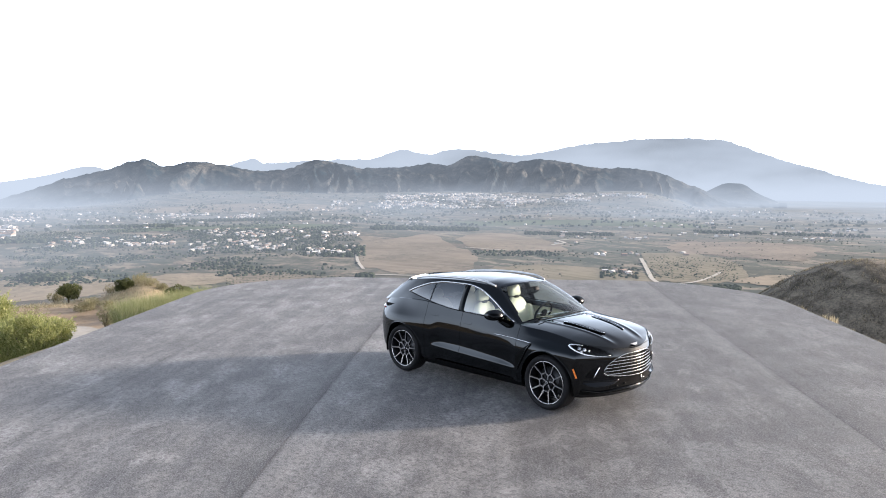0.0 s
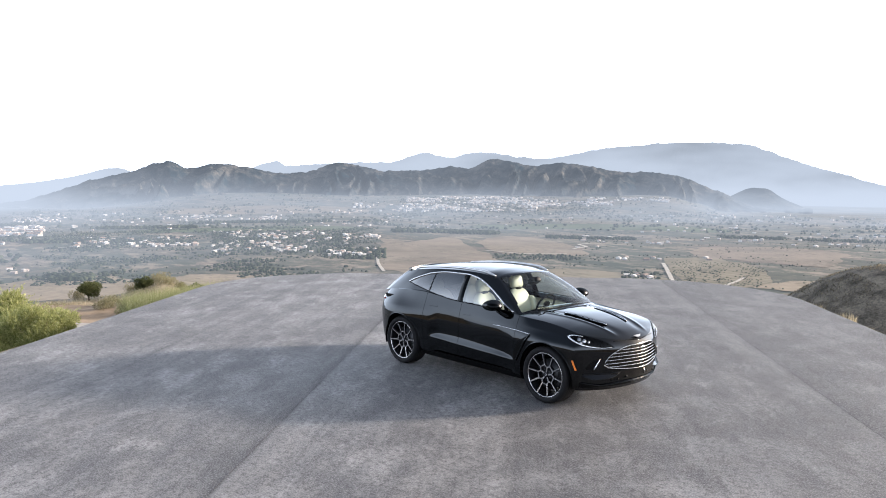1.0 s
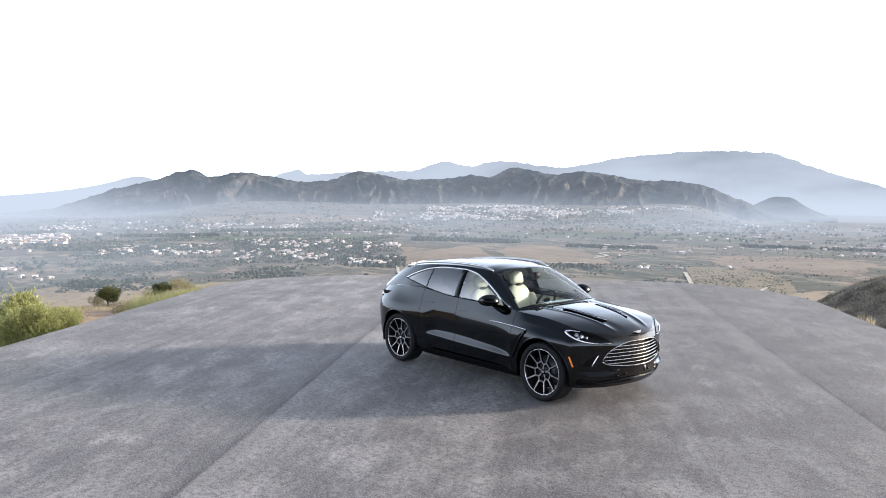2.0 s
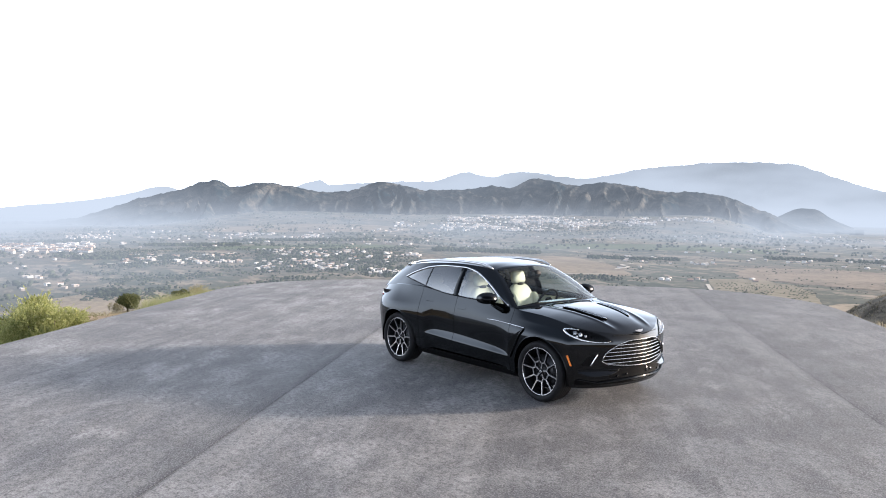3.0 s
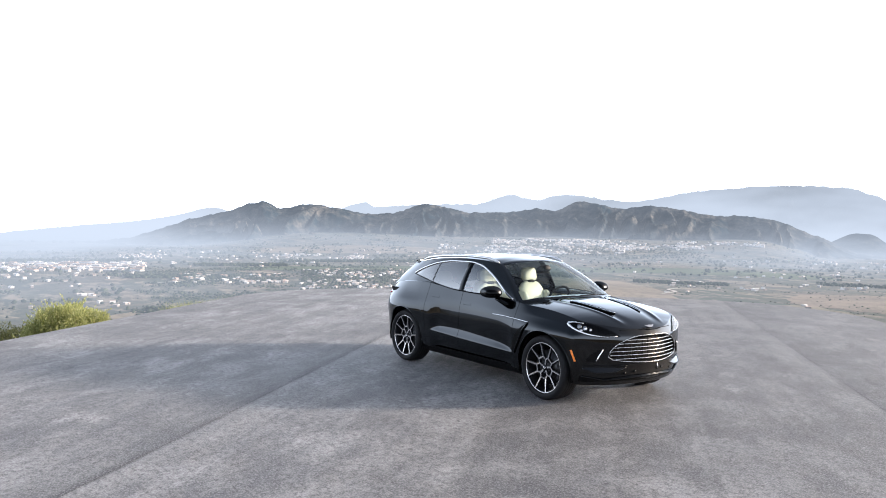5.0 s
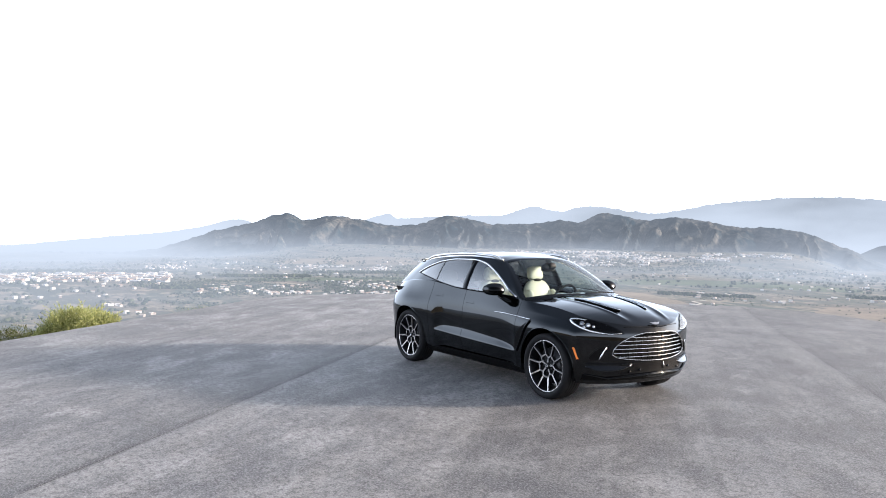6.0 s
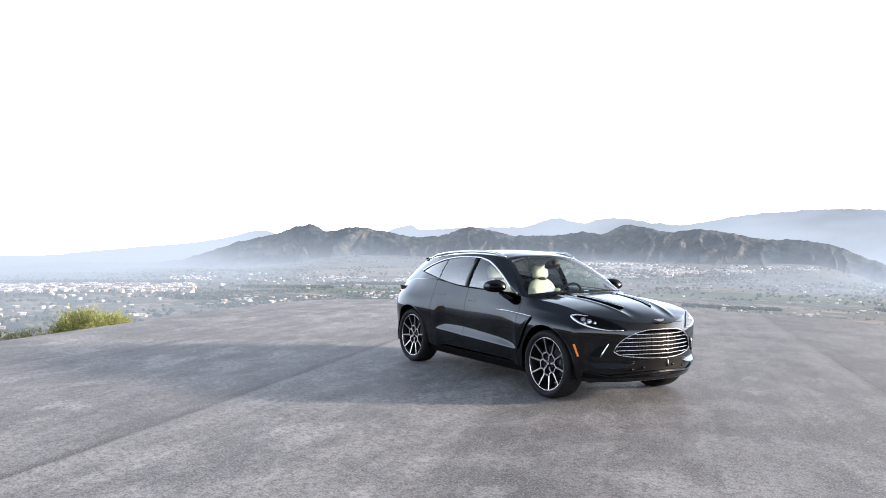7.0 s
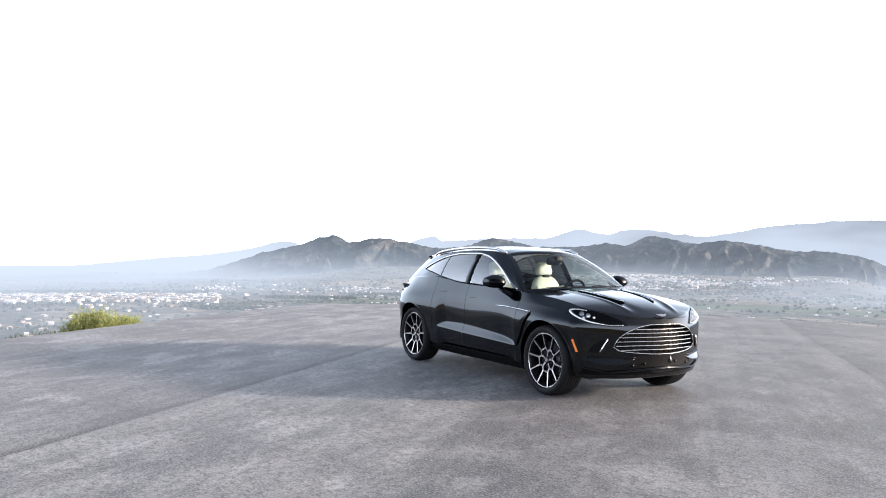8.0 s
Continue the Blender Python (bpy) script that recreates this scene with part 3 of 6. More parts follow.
def half_width(x, z):
    top = z_top(x)
    zz = np.where(z > 0.8, 0.8 + (z - 0.8) * 0.37 / np.maximum(top - 0.8, 0.05), z)
    inset = inset_plain(zz)
    # the lower door: a crease, and above it a ledge that faces the sky
    th = ledge_height(x)
    strength = np.clip(th / 0.075, 0, 1)
    up = zz - crease_z(x)
    s = np.clip(up / np.maximum(th, 0.02), 0, 1)
    scoop = 0.035 * s * (1 - step(0.0, 0.42, up - th))
    below = 0.045 * np.clip(-up / 0.25, 0, 1)
    inset = inset + strength * np.where(up > 0, scoop, below) - 0.006 * strength * np.exp(-(up / 0.05) ** 2)
    w = 0.985 - inset
    # fenders roll in more towards the bonnet
    w = w - 0.045 * step(0.95, 1.5, x) * np.clip((zz - 1.04) / 0.13, 0, 1) ** 1.6
    w = w + 0.056 * np.exp(-((x + 1.55) / 0.58) ** 2 - ((zz - 0.84) / 0.16) ** 2)
    w = w + 0.036 * np.exp(-((x - 1.50) / 0.46) ** 2 - ((zz - 0.84) / 0.13) ** 2)
    w = w - 0.075 * step(-1.2, -2.05, x) * np.clip((zz - 0.94) / 0.23, 0, 1) ** 1.3
    w = w - 0.02 * np.exp(-((x + 0.1) / 0.5) ** 2 - ((zz - 0.9) / 0.3) ** 2)
    return w


def shell(x, z):
    """The place on the body's outer wall for a plan station x (between TAIL and NOSE) at height z, on the side y > 0."""
    x, z = np.broadcast_arrays(np.asarray(x, float), np.asarray(z, float))
    q = np.clip((x - CAP_F) / (NOSE - CAP_F), 0, 1)
    r = np.clip((CAP_R - x) / (CAP_R - TAIL), 0, 1)
    w = half_width(np.clip(x, -2.3, 2.2), z)
    y = w * np.interp(x, PLAN_X, PLAN_Y) * np.maximum(1 - r ** 2.6, 0) ** (1 / 2.5)
    px = x + (nose_x(z) - NOSE) * q ** 4 + (tail_x(z) - TAIL) * r ** 4
    return px, y, z


def nose_at(y, z):
    """How far forward the wall stands at y, z near the nose."""
    w = half_width(2.2, z)
    x = np.interp(-np.abs(y) / w, -PLAN_Y, PLAN_X)
    q = np.clip((x - CAP_F) / (NOSE - CAP_F), 0, 1)
    return x + (nose_x(z) - NOSE) * q ** 4


def wall_columns():
    th = np.linspace(0, math.pi / 2, 27)
    rear = CAP_R - (CAP_R - TAIL) * np.sin(th) ** (2 / 2.6)
    front = np.interp(np.linspace(0, 1, 60), np.linspace(0, 1, len(PLAN_X)), PLAN_X)
    xs = [x for x in rear if x < -2.02] + sorted({round(float(x), 5) for x in front if x > 2.02})
    for c in (-WHEEL_X, WHEEL_X):
        xs += [c - ARCH_R * math.cos(a) for a in np.linspace(0, math.pi, 41)] + [c - ARCH_R - 0.004, c + ARCH_R + 0.004]
    xs += list(np.linspace(-1.03, 1.03, 64))
    for s in (-0.985, -0.20, 0.985):
        xs = [x for x in xs if abs(x - s) > 0.008] + [s - 0.003, s + 0.003]
    return np.array(sorted(xs))


def lower_edge(x):
    for c in (-WHEEL_X, WHEEL_X):
        if abs(x - c) <= ARCH_R + 1e-6:
            return WHEEL_Z + math.sqrt(max(0.0, ARCH_R ** 2 - (x - c) ** 2))
    return float(sill(x))


def body_wall(side):
    """The flank from tail to nose as panels, parted at the shut lines; the arches are open."""
    xs, rows = wall_columns(), 70
    low = np.array([lower_edge(x) for x in xs])
    top = z_top(xs)
    t = np.linspace(0, 1, rows + 1)
    z = low[:, None] + (top - low)[:, None] * t[None, :]
    px, y, z = shell(xs[:, None], z)
    px, y, z = px.copy(), y.copy(), z.copy()
    # a lip that turns inwards along the lower edge and the arches
    lip = np.stack([px[:, 0], y[:, 0] - 0.05, z[:, 0] + 0.004], -1)
    hem = np.stack([px[:, 0], y[:, 0] - 0.010, z[:, 0] - 0.006], -1)
    grid = np.concatenate([lip[:, None], hem[:, None], np.stack([px, y, z], -1)], 1)
    grid[:, :, 1] = np.maximum(grid[:, :, 1], 0) * side
    return xs, grid


def grid_mesh(name, g, flip=False, pick=None):
    n, m = g.shape[:2]
    faces = []
    for i in range(n - 1):
        for j in range(m - 1):
            if pick is None or pick(i, j):
                q = (i * m + j, (i + 1) * m + j, (i + 1) * m + j + 1, i * m + j + 1)
                faces.append(q[::-1] if flip else q)
    used = sorted({k for q in faces for k in q})
    at = {k: a for a, k in enumerate(used)}
    pts = g.reshape(-1, 3)
    return mesh_of(name, [pts[k] for k in used], [tuple(at[k] for k in q) for q in faces])


car = thing("car", "glossy black luxury SUV parked on the concrete platform", "car")

PANELS = (("rear_bumper", -9, -2.02), ("rear_quarter_panel", -2.02, -0.985), ("rear_door", -0.985, -0.20), ("front_door", -0.20, 0.985), ("front_fender", 0.985, 2.02), ("front_bumper", 2.02, 9))
def in_grille(p):
    y, z = abs(p[1]), p[2]
    if p[0] < 2.1 or y > 0.6:
        return False
    lo = np.interp(y, [0, 0.2, 0.45, 0.57, 0.6], [0.530, 0.533, 0.551, 0.573, 0.592])
    hi = np.interp(y, [0, 0.2, 0.3, 0.36, 0.42, 0.48, 0.54, 0.58, 0.6], [0.838, 0.834, 0.820, 0.804, 0.781, 0.751, 0.708, 0.652, 0.612])
    return lo < z < hi


for side in (-1, 1):
    xs, grid = body_wall(side)
    for name, a, b in PANELS:
        part(name, grid_mesh(name, grid, side > 0, lambda i, j: a <= 0.5 * (xs[i] + xs[i + 1]) < b and min(abs(0.5 * (xs[i] + xs[i + 1]) - c) for c in (-0.985, -0.20, 0.985)) > 0.001 and not in_grille(grid[i:i + 2, j:j + 2].reshape(-1, 3).mean(0))), PAINT, car)


for side in (-1, 1):
    for c in (-0.985, -0.20, 0.985):
        zs = np.linspace(lower_edge(c) + 0.01, float(z_top(c)) - 0.002, 40)
        g = np.stack([np.stack([np.full(40, c + dx), (shell(c, zs)[1] - dy) * side, zs], -1) for dx, dy in ((-0.005, 0.0015), (0.0, 0.012), (0.005, 0.0015))], 1)
        part("shut_line", grid_mesh("shut_line", g, side < 0), TRIM_BLACK, car)


def deck(x0, x1, name, label=""):
    """A top panel (bonnet or tail deck) spanning both flanks."""
    xs = np.array([x for x in wall_columns() if x0 <= x <= x1])
    px, ye, ze = shell(xs, z_top(xs))
    f = np.linspace(-1, 1, 97)
    x = np.repeat(px[:, None], len(f), 1)
    y = ye[:, None] * f[None, :]
    crown = 1 - np.abs(f) ** 2.3
    z = ze[:, None] + (z_mid(xs) - ze)[:, None] * crown[None, :]
    if x0 > 0:
        line = 0.33 + 0.20 * np.clip((2.35 - xs) / 1.3, 0, 1)
        fade = step(0.95, 1.2, xs) * (1 - step(2.15, 2.36, xs))
        z = z + 0.007 * fade[:, None] * np.exp(-((np.abs(y) - line[:, None]) / 0.035) ** 2)
        z = z - 0.006 * fade[:, None] * np.exp(-((np.abs(y) - line[:, None] + 0.1) / 0.07) ** 2)
    return part(name, grid_mesh(name, np.stack([x, y, z], -1), False), PAINT, car, label)


bonnet = deck(0.93, 2.45, "bonnet")
deck(-2.57, -1.75, "tail_deck")


def bonnet_z(x, y):
    e = shell(x, z_top(x))
    return float(e[2] + (z_mid(x) - e[2]) * (1 - abs(y / e[1]) ** 2.3))


# belt rail: the narrow shelf between the flank and the cabin glass
for side in (-1, 1):
    xs = np.linspace(-1.80, 0.96, 90)
    px, ye, ze = shell(xs, z_top(xs))
    g = np.stack([np.stack([px, (ye - k) * side, ze + dz], -1) for k, dz in ((0, 0), (0.012, 0.008), (0.06, 0.006), (0.16, -0.05))], 1)
    part("belt_rail", grid_mesh("belt_rail", g, side > 0), PAINT, car)

# underside
fl = np.array([[(x, y, 0.205) for y in (-0.62, 0, 0.62)] for x in np.linspace(-2.2, 1.9, 12)])
part("underbody", grid_mesh("underbody", fl, True), TRIM_BLACK, car)
for side in (-1, 1):
    xs = np.linspace(-1.08, 1.08, 40)
    g = np.array([[(x, side * yy, zz) for yy, zz in ((0.62, 0.205), (0.80, 0.20), (0.90, 0.25), (0.925, 0.33))] for x in xs])
    part("side_sill", grid_mesh("side_sill", g, side < 0), TRIM_BLACK, car)
for c in (-WHEEL_X, WHEEL_X):
    for side in (-1, 1):
        g = np.array([[(c + ARCH_R * 1.01 * math.cos(a), side * yy, WHEEL_Z + ARCH_R * 1.01 * math.sin(a)) for yy in (0.95, 0.60)] for a in np.linspace(-0.25, math.pi + 0.25, 40)])
        part("wheel_arch_liner", grid_mesh("wheel_arch_liner", g, side > 0), TRIM_BLACK, car)
        plate = [(c + 0.5 * math.cos(a), side * 0.60, max(0.27, WHEEL_Z + 0.5 * math.sin(a))) for a in np.linspace(0, 2 * math.pi, 33)[:-1]]
        part("wheel_arch_liner", mesh_of("liner_plate", plate, [tuple(range(32))]), TRIM_BLACK, car)

# ---- cabin ----
BELT_Y = curve([-2.42, -2.2, -1.8, -1.4, -0.9, 0.3, 0.94], [0.60, 0.70, 0.785, 0.84, 0.872, 0.880, 0.862])
BELT_Z = curve([-2.42, -2.2, -1.8, -1.4, -0.9, 0.3, 0.94], [1.10, 1.14, 1.19, 1.225, 1.21, 1.155, 1.125])
EDGE_Y = curve([-1.86, -1.5, -1.0, -0.4, 0.1, 0.27], [0.53, 0.585, 0.615, 0.625, 0.618, 0.600])
EDGE_Z = curve([-1.86, -1.5, -1.0, -0.4, 0.0, 0.27], [1.490, 1.540, 1.592, 1.617, 1.607, 1.572])
ROOF_Z = curve([-2.0, -1.86, -1.5, -1.0, -0.4, 0.0, 0.3, 0.36], [1.50, 1.535, 1.598, 1.652, 1.678, 1.668, 1.632, 1.620])


def cabin_columns():
    """Foot and head of each column of the cabin's wall, from the tail's middle round to the windscreen's middle."""
    foot, head, tag = [], [], []
    for k in np.linspace(0, 1, 22)[:-1]:
        foot.append((-2.42 - 0.06 * (1 - k ** 2), 0.60 * k, 1.10))
        head.append((-1.86 - 0.10 * (1 - k ** 2), 0.53 * k, 1.490 + 0.025 * (1 - k ** 2)))
        tag.append("rear")
    for k in np.linspace(0, 1, 190):
        xf, xh = -2.42 + 3.36 * k, -1.86 + 2.13 * k
        foot.append((xf, float(BELT_Y(xf)), float(BELT_Z(xf))))
        head.append((xh, float(EDGE_Y(xh)), float(EDGE_Z(xh))))
        tag.append("side")
    for k in np.linspace(1, 0, 40)[1:]:
        foot.append((0.94 + 0.19 * (1 - k ** 2.2), 0.862 * k, 1.125 + 0.045 * (1 - k ** 2)))
        head.append((0.27 + 0.10 * (1 - k ** 2.2), 0.600 * k, 1.572 + 0.046 * (1 - k ** 2)))
        tag.append("front")
    return np.array(foot), np.array(head), tag


WINDOW = [(-1.60, 1.335), (-1.47, 1.395), (-1.25, 1.474), (-1.07, 1.522), (-0.68, 1.566), (-0.29, 1.572), (-0.02, 1.538), (0.17, 1.475), (0.356, 1.395), (0.54, 1.30), (0.705, 1.208), (0.845, 1.150), (0.45, 1.165), (0.03, 1.172), (-0.4, 1.185), (-0.77, 1.222), (-1.09, 1.268), (-1.35, 1.305)]


def inside(poly, x, z):
    odd = False
    for (x0, z0), (x1, z1) in zip(poly, poly[1:] + poly[:1]):
        if (z0 > z) != (z1 > z) and x < x0 + (z - z0) * (x1 - x0) / (z1 - z0):
            odd = not odd
    return odd


FOOT, HEAD, TAGS = cabin_columns()
ROWS = 64
ts = np.linspace(0, 1, ROWS + 1)
CABIN = FOOT[:, None, :] * (1 - ts)[None, :, None] + HEAD[:, None, :] * ts[None, :, None]
swell = 4 * ts * (1 - ts)
for i, tag in enumerate(TAGS):
    if tag == "side":
        CABIN[i, :, 1] += 0.022 * swell
    elif tag == "front":
        CABIN[i, :, 0] += 0.012 * swell
        CABIN[i, :, 2] += 0.022 * swell
        edge = min(1.0, FOOT[i, 1] / 0.862)
        CABIN[i, :, 1] += 0.022 * swell * edge ** 3
    else:
        CABIN[i, :, 2] -= 0.012 * swell


def pane_at(i, j):
    """Which pane the cell of the cabin's wall belongs to, or None."""
    c = CABIN[i:i + 2, j:j + 2].reshape(-1, 3).mean(0)
    tag = TAGS[min(i + 1, len(TAGS) - 1)]
    t = (j + 0.5) / ROWS
    if tag == "front" and TAGS[i] == "front":
        k = c[1] / (0.862 * (1 - t) + 0.600 * t)
        return "windscreen" if k < 0.925 and 0.03 < t < 0.965 else None
    if tag == "rear":
        return "rear_window" if 0.08 < t < 0.93 and c[1] < 0.50 else None
    if not inside(WINDOW, c[0], c[2]):
        return None
    lean = (c[2] - 1.37) * 0.10
    if abs(c[0] - (-0.255 - lean)) < 0.048:
        return "door_post"
    if c[0] > -0.255:
        return "front_door_window"
    if abs(c[0] - (-0.98 - 1.0 * lean)) < 0.014:
        return "window_divider"
    return "rear_door_window" if c[0] > -0.98 - lean else "quarter_window"


PANES = [[pane_at(i, j) for j in range(ROWS)] for i in range(len(TAGS) - 1)]
for side in (-1, 1):
    g = CABIN.copy()
    g[:, :, 1] *= side
    part("cabin_pillar", grid_mesh("cabin_pillar", g, side > 0, lambda i, j: PANES[i][j] is None), PAINT, car)
    for post in ("door_post", "window_divider"):
        part(post, grid_mesh(post, g, side > 0, lambda i, j: PANES[i][j] == post), GLOSS_BLACK, car)
    for pane, mat in (("front_door_window", SIDE_GLASS), ("rear_door_window", TINTED), ("quarter_window", TINTED)):
        part(pane, grid_mesh(pane, g, side > 0, lambda i, j: PANES[i][j] == pane), mat, car)
for pane, mat in (("windscreen", GLASS), ("rear_window", TINTED)):
    both = []
    for side in (-1, 1):
        g = CABIN.copy()
        g[:, :, 1] *= side
        me = grid_mesh(pane, g, side > 0, lambda i, j: PANES[i][j] == pane)
        both.append(([tuple(v.co) for v in me.vertices], [tuple(p.vertices) for p in me.polygons]))
    part(pane, mesh_of(pane, *joined(both)), mat, car)

def on_cabin(x, z):
    """The place on the cabin's side wall (y > 0) nearest to x and z."""
    d = (CABIN[21:211, :, 0] - x) ** 2 + (CABIN[21:211, :, 2] - z) ** 2
    i, j = np.unravel_index(np.argmin(d), d.shape)
    return x, float(CABIN[21 + i, j, 1]), z


# smooth cover over the post between the doors' panes
for side in (-1, 1):
    zs = np.linspace(1.175, 1.575, 30)
    mid = -0.255 - (zs - 1.37) * 0.10
    ys = [[on_cabin(x, z)[1] for z, x in zip(zs, mid + dx)] for dx in (-0.054, 0.0, 0.054)]
    fits = [np.polyval(np.polyfit(zs, y, 3), zs) for y in ys]
    g = np.stack([np.stack([mid + dx, (y + lift) * side, zs], -1) for dx, y, lift in zip((-0.056, -0.054, 0.054, 0.056), (fits[0], fits[0], fits[2], fits[2]), (-0.004, 0.005, 0.005, -0.004))], 1)
    part("post_cover", grid_mesh("post_cover", g, side < 0), GLOSS_BLACK, car)

# roof skin
f = np.linspace(-1, 1, 61)
hx, hy, hz = HEAD[:, 0], HEAD[:, 1], HEAD[:, 2]
rz = np.maximum(ROOF_Z(np.clip(hx, -2.0, 0.36)), hz)
roof = np.stack([np.repeat(hx[:, None], 61, 1), hy[:, None] * f[None, :], hz[:, None] + (rz - hz)[:, None] * (1 - np.abs(f) ** 2.4)[None, :]], -1)
part("roof", grid_mesh("roof", roof), PAINT, car)


def smooth_line(points, n):
    """Points evenly along a soft line through a few knots."""
    p = np.array(points, float)
    s = np.concatenate([[0], np.cumsum(np.linalg.norm(np.diff(p, axis=0), axis=1))])
    q = np.linspace(0, s[-1], n)
    return np.stack([curve(s, p[:, k])(q) for k in range(p.shape[1])], -1)


for side in (-1, 1):
    top = smooth_line(WINDOW[:12], 80)
    pts = [on_cabin(x, z) for x, z in top]
    ys = np.convolve(np.pad([p[1] for p in pts], 4, mode="edge"), np.ones(9) / 9, "valid")
    pts = [(p[0], side * (y + 0.006), p[2]) for p, y in zip(pts, ys)]
    v, fc = tube(pts, 0.013, 8, 1.0)
    part("window_trim", mesh_of("window_trim", v, fc), CHROME, car, "bright chrome window surround")
    low = smooth_line([WINDOW[0]] + WINDOW[:10:-1], 60)
    pts = [on_cabin(x, z) for x, z in low]
    v, fc = tube([(p[0], side * (p[1] + 0.003), p[2]) for p in pts], 0.007, 6)
    part("window_seal", mesh_of("window_seal", v, fc), TRIM_BLACK, car)
    # roof rail
    xs = np.linspace(-1.62, 0.24, 50)
    end = np.minimum(1, np.minimum((xs + 1.66) / 0.22, (0.27 - xs) / 0.22))
    pts = [(x, side * (float(EDGE_Y(x)) - 0.012), float(EDGE_Z(x)) + 0.004 + 0.030 * float(e) ** 0.6) for x, e in zip(xs, end)]
    v, fc = tube(pts, [0.020 * float(e) ** 0.4 + 0.004 for e in end], 10, 0.8)
    part("roof_rail", mesh_of("roof_rail", v, fc), SATIN, car, "satin silver roof rail")


# ---- wheels ----


def lathe(profile, n=64, axis_y=True):
    verts, faces = [], []
    m = len(profile)
    for i in range(n):
        a = 2 * math.pi * i / n
        for r, y in profile:
            verts.append((r * math.cos(a), y, r * math.sin(a)))
    for i in range(n):
        for j in range(m - 1):
            a, b = i * m + j, ((i + 1) % n) * m + j
            faces.append((a, b, b + 1, a + 1))
    return verts, faces


def spoke(p, q, w0, w1, y0, y1, depth=0.03):
    """A tapered bar in the wheel's plane from p to q, its outer face at y0..y1, with bevelled flanks."""
    p, q = Vector((p[0], 0, p[1])), Vector((q[0], 0, q[1]))
    d = (q - p).normalized()
    s = Vector((-d.z, 0, d.x))
    face = [p - s * w0 + Vector((0, y0, 0)), p + s * w0 + Vector((0, y0, 0)), q + s * w1 + Vector((0, y1, 0)), q - s * w1 + Vector((0, y1, 0))]
    flank = [p - s * w0 * 1.5, p + s * w0 * 1.5, q + s * w1 * 1.5, q - s * w1 * 1.5]
    flank = [v + Vector((0, (y0, y0, y1, y1)[i] + depth, 0)) for i, v in enumerate(flank)]
    return face, flank


def build_wheel():
    """A wheel in its own axes: outer face towards -y, hub at the origin."""
    hub = thing("wheel", "", "")
    R = TYRE_R
    tyre = [(0.303, -0.108), (0.309, -0.125), (0.316, -0.133), (0.336, -0.141), (0.357, -0.140), (0.374, -0.130), (0.384, -0.112), (R - 0.001, -0.09), (R, 0.0), (R - 0.001, 0.09), (0.384, 0.112), (0.370, 0.133), (0.336, 0.141), (0.309, 0.125), (0.303, 0.108)]
    part("tyre", mesh_of("tyre", *lathe(tyre, 96)), RUBBER, hub, "black low-profile tyre")
    part("tread_groove", mesh_of("tread_groove", *joined([lathe([(R + 0.0008, y - 0.005), (R + 0.0008, y + 0.005)], 72) for y in (-0.06, -0.02, 0.02, 0.06)])), TRIM_BLACK, hub)
    barrel = [(0.283, -0.112), (0.275, -0.113), (0.268, -0.100), (0.262, -0.06), (0.25, 0.0), (0.255, 0.10), (0.283, 0.11)]
    part("rim_barrel", mesh_of("rim_barrel", *lathe(barrel, 80)), RIM_DARK, hub)
    lip = [(0.2735, -0.115), (0.276, -0.119), (0.2805, -0.120), (0.2835, -0.116), (0.283, -0.108)]
    part("rim_lip", mesh_of("rim_lip", *lathe(lip, 96)), RIM_FACE, hub, "machined silver rim edge")
    fv, ff, dv, df = [], [], [], []

    def bar(p, q, w0, w1, y0, y1):
        face, flank = spoke(p, q, w0, w1, y0, y1)
        k = len(fv)
        fv.extend(face)
        ff.append((k, k + 1, k + 2, k + 3))
        k = len(dv)
        dv.extend([v + Vector((0, 0.0006, 0)) for v in face] + flank)
        for i in range(4):
            j = (i + 1) % 4
            df.append((k + i, k + j, k + 4 + j, k + 4 + i))
        df.append((k, k + 3, k + 2, k + 1))

    pol = lambda r, a: (r * math.sin(a), r * math.cos(a))
    for s in range(5):
        a = 2 * math.pi * s / 5
        bar(pol(0.036, a), pol(0.092, a), 0.010, 0.0085, -0.086, -0.088)
        for sg in (-1, 1):
            bar(pol(0.092, a), pol(0.128, a + sg * 0.315), 0.0075, 0.0075, -0.088, -0.092)
            bar(pol(0.128, a + sg * 0.315), pol(0.272, a + sg * 0.315), 0.0080, 0.0065, -0.092, -0.116)
        bar(pol(0.128, a + 0.315), pol(0.128, a + 2 * math.pi / 5 - 0.315), 0.0070, 0.0070, -0.092, -0.092)
    part("spoke_face", mesh_of("spoke_face", fv, ff, False), RIM_FACE, hub, "machined silver split spokes")
    part("spoke_flank", mesh_of("spoke_flank", dv, df, False), RIM_DARK, hub)
    part("hub_cap", mesh_of("hub_cap", *lathe([(0.0001, -0.092), (0.028, -0.092), (0.034, -0.088), (0.036, -0.072)], 32)), RIM_DARK, hub, "dark wheel centre cap")
    part("cap_badge", mesh_of("cap_badge", *tube([(0.017 * math.cos(a), -0.0935, 0.010 * math.sin(a)) for a in np.linspace(0, 2 * math.pi, 25)], 0.0035, 6, 1.0, False)), RIM_FACE, hub)
    for s in range(5):
        a = 2 * math.pi * s / 5 + math.pi / 5
        nut = [(x + 0.062 * math.sin(a), y, z + 0.062 * math.cos(a)) for x, y, z in lathe([(0.0001, -0.080), (0.009, -0.080), (0.011, -0.070)], 10)[0]]
        part("wheel_nut", mesh_of("wheel_nut", nut, lathe([(0.0001, -0.080), (0.009, -0.080), (0.011, -0.070)], 10)[1]), DISC, hub)
    part("hub_plate", mesh_of("hub_plate", *lathe([(0.0001, -0.072), (0.085, -0.070), (0.088, -0.045)], 40)), RIM_DARK, hub)
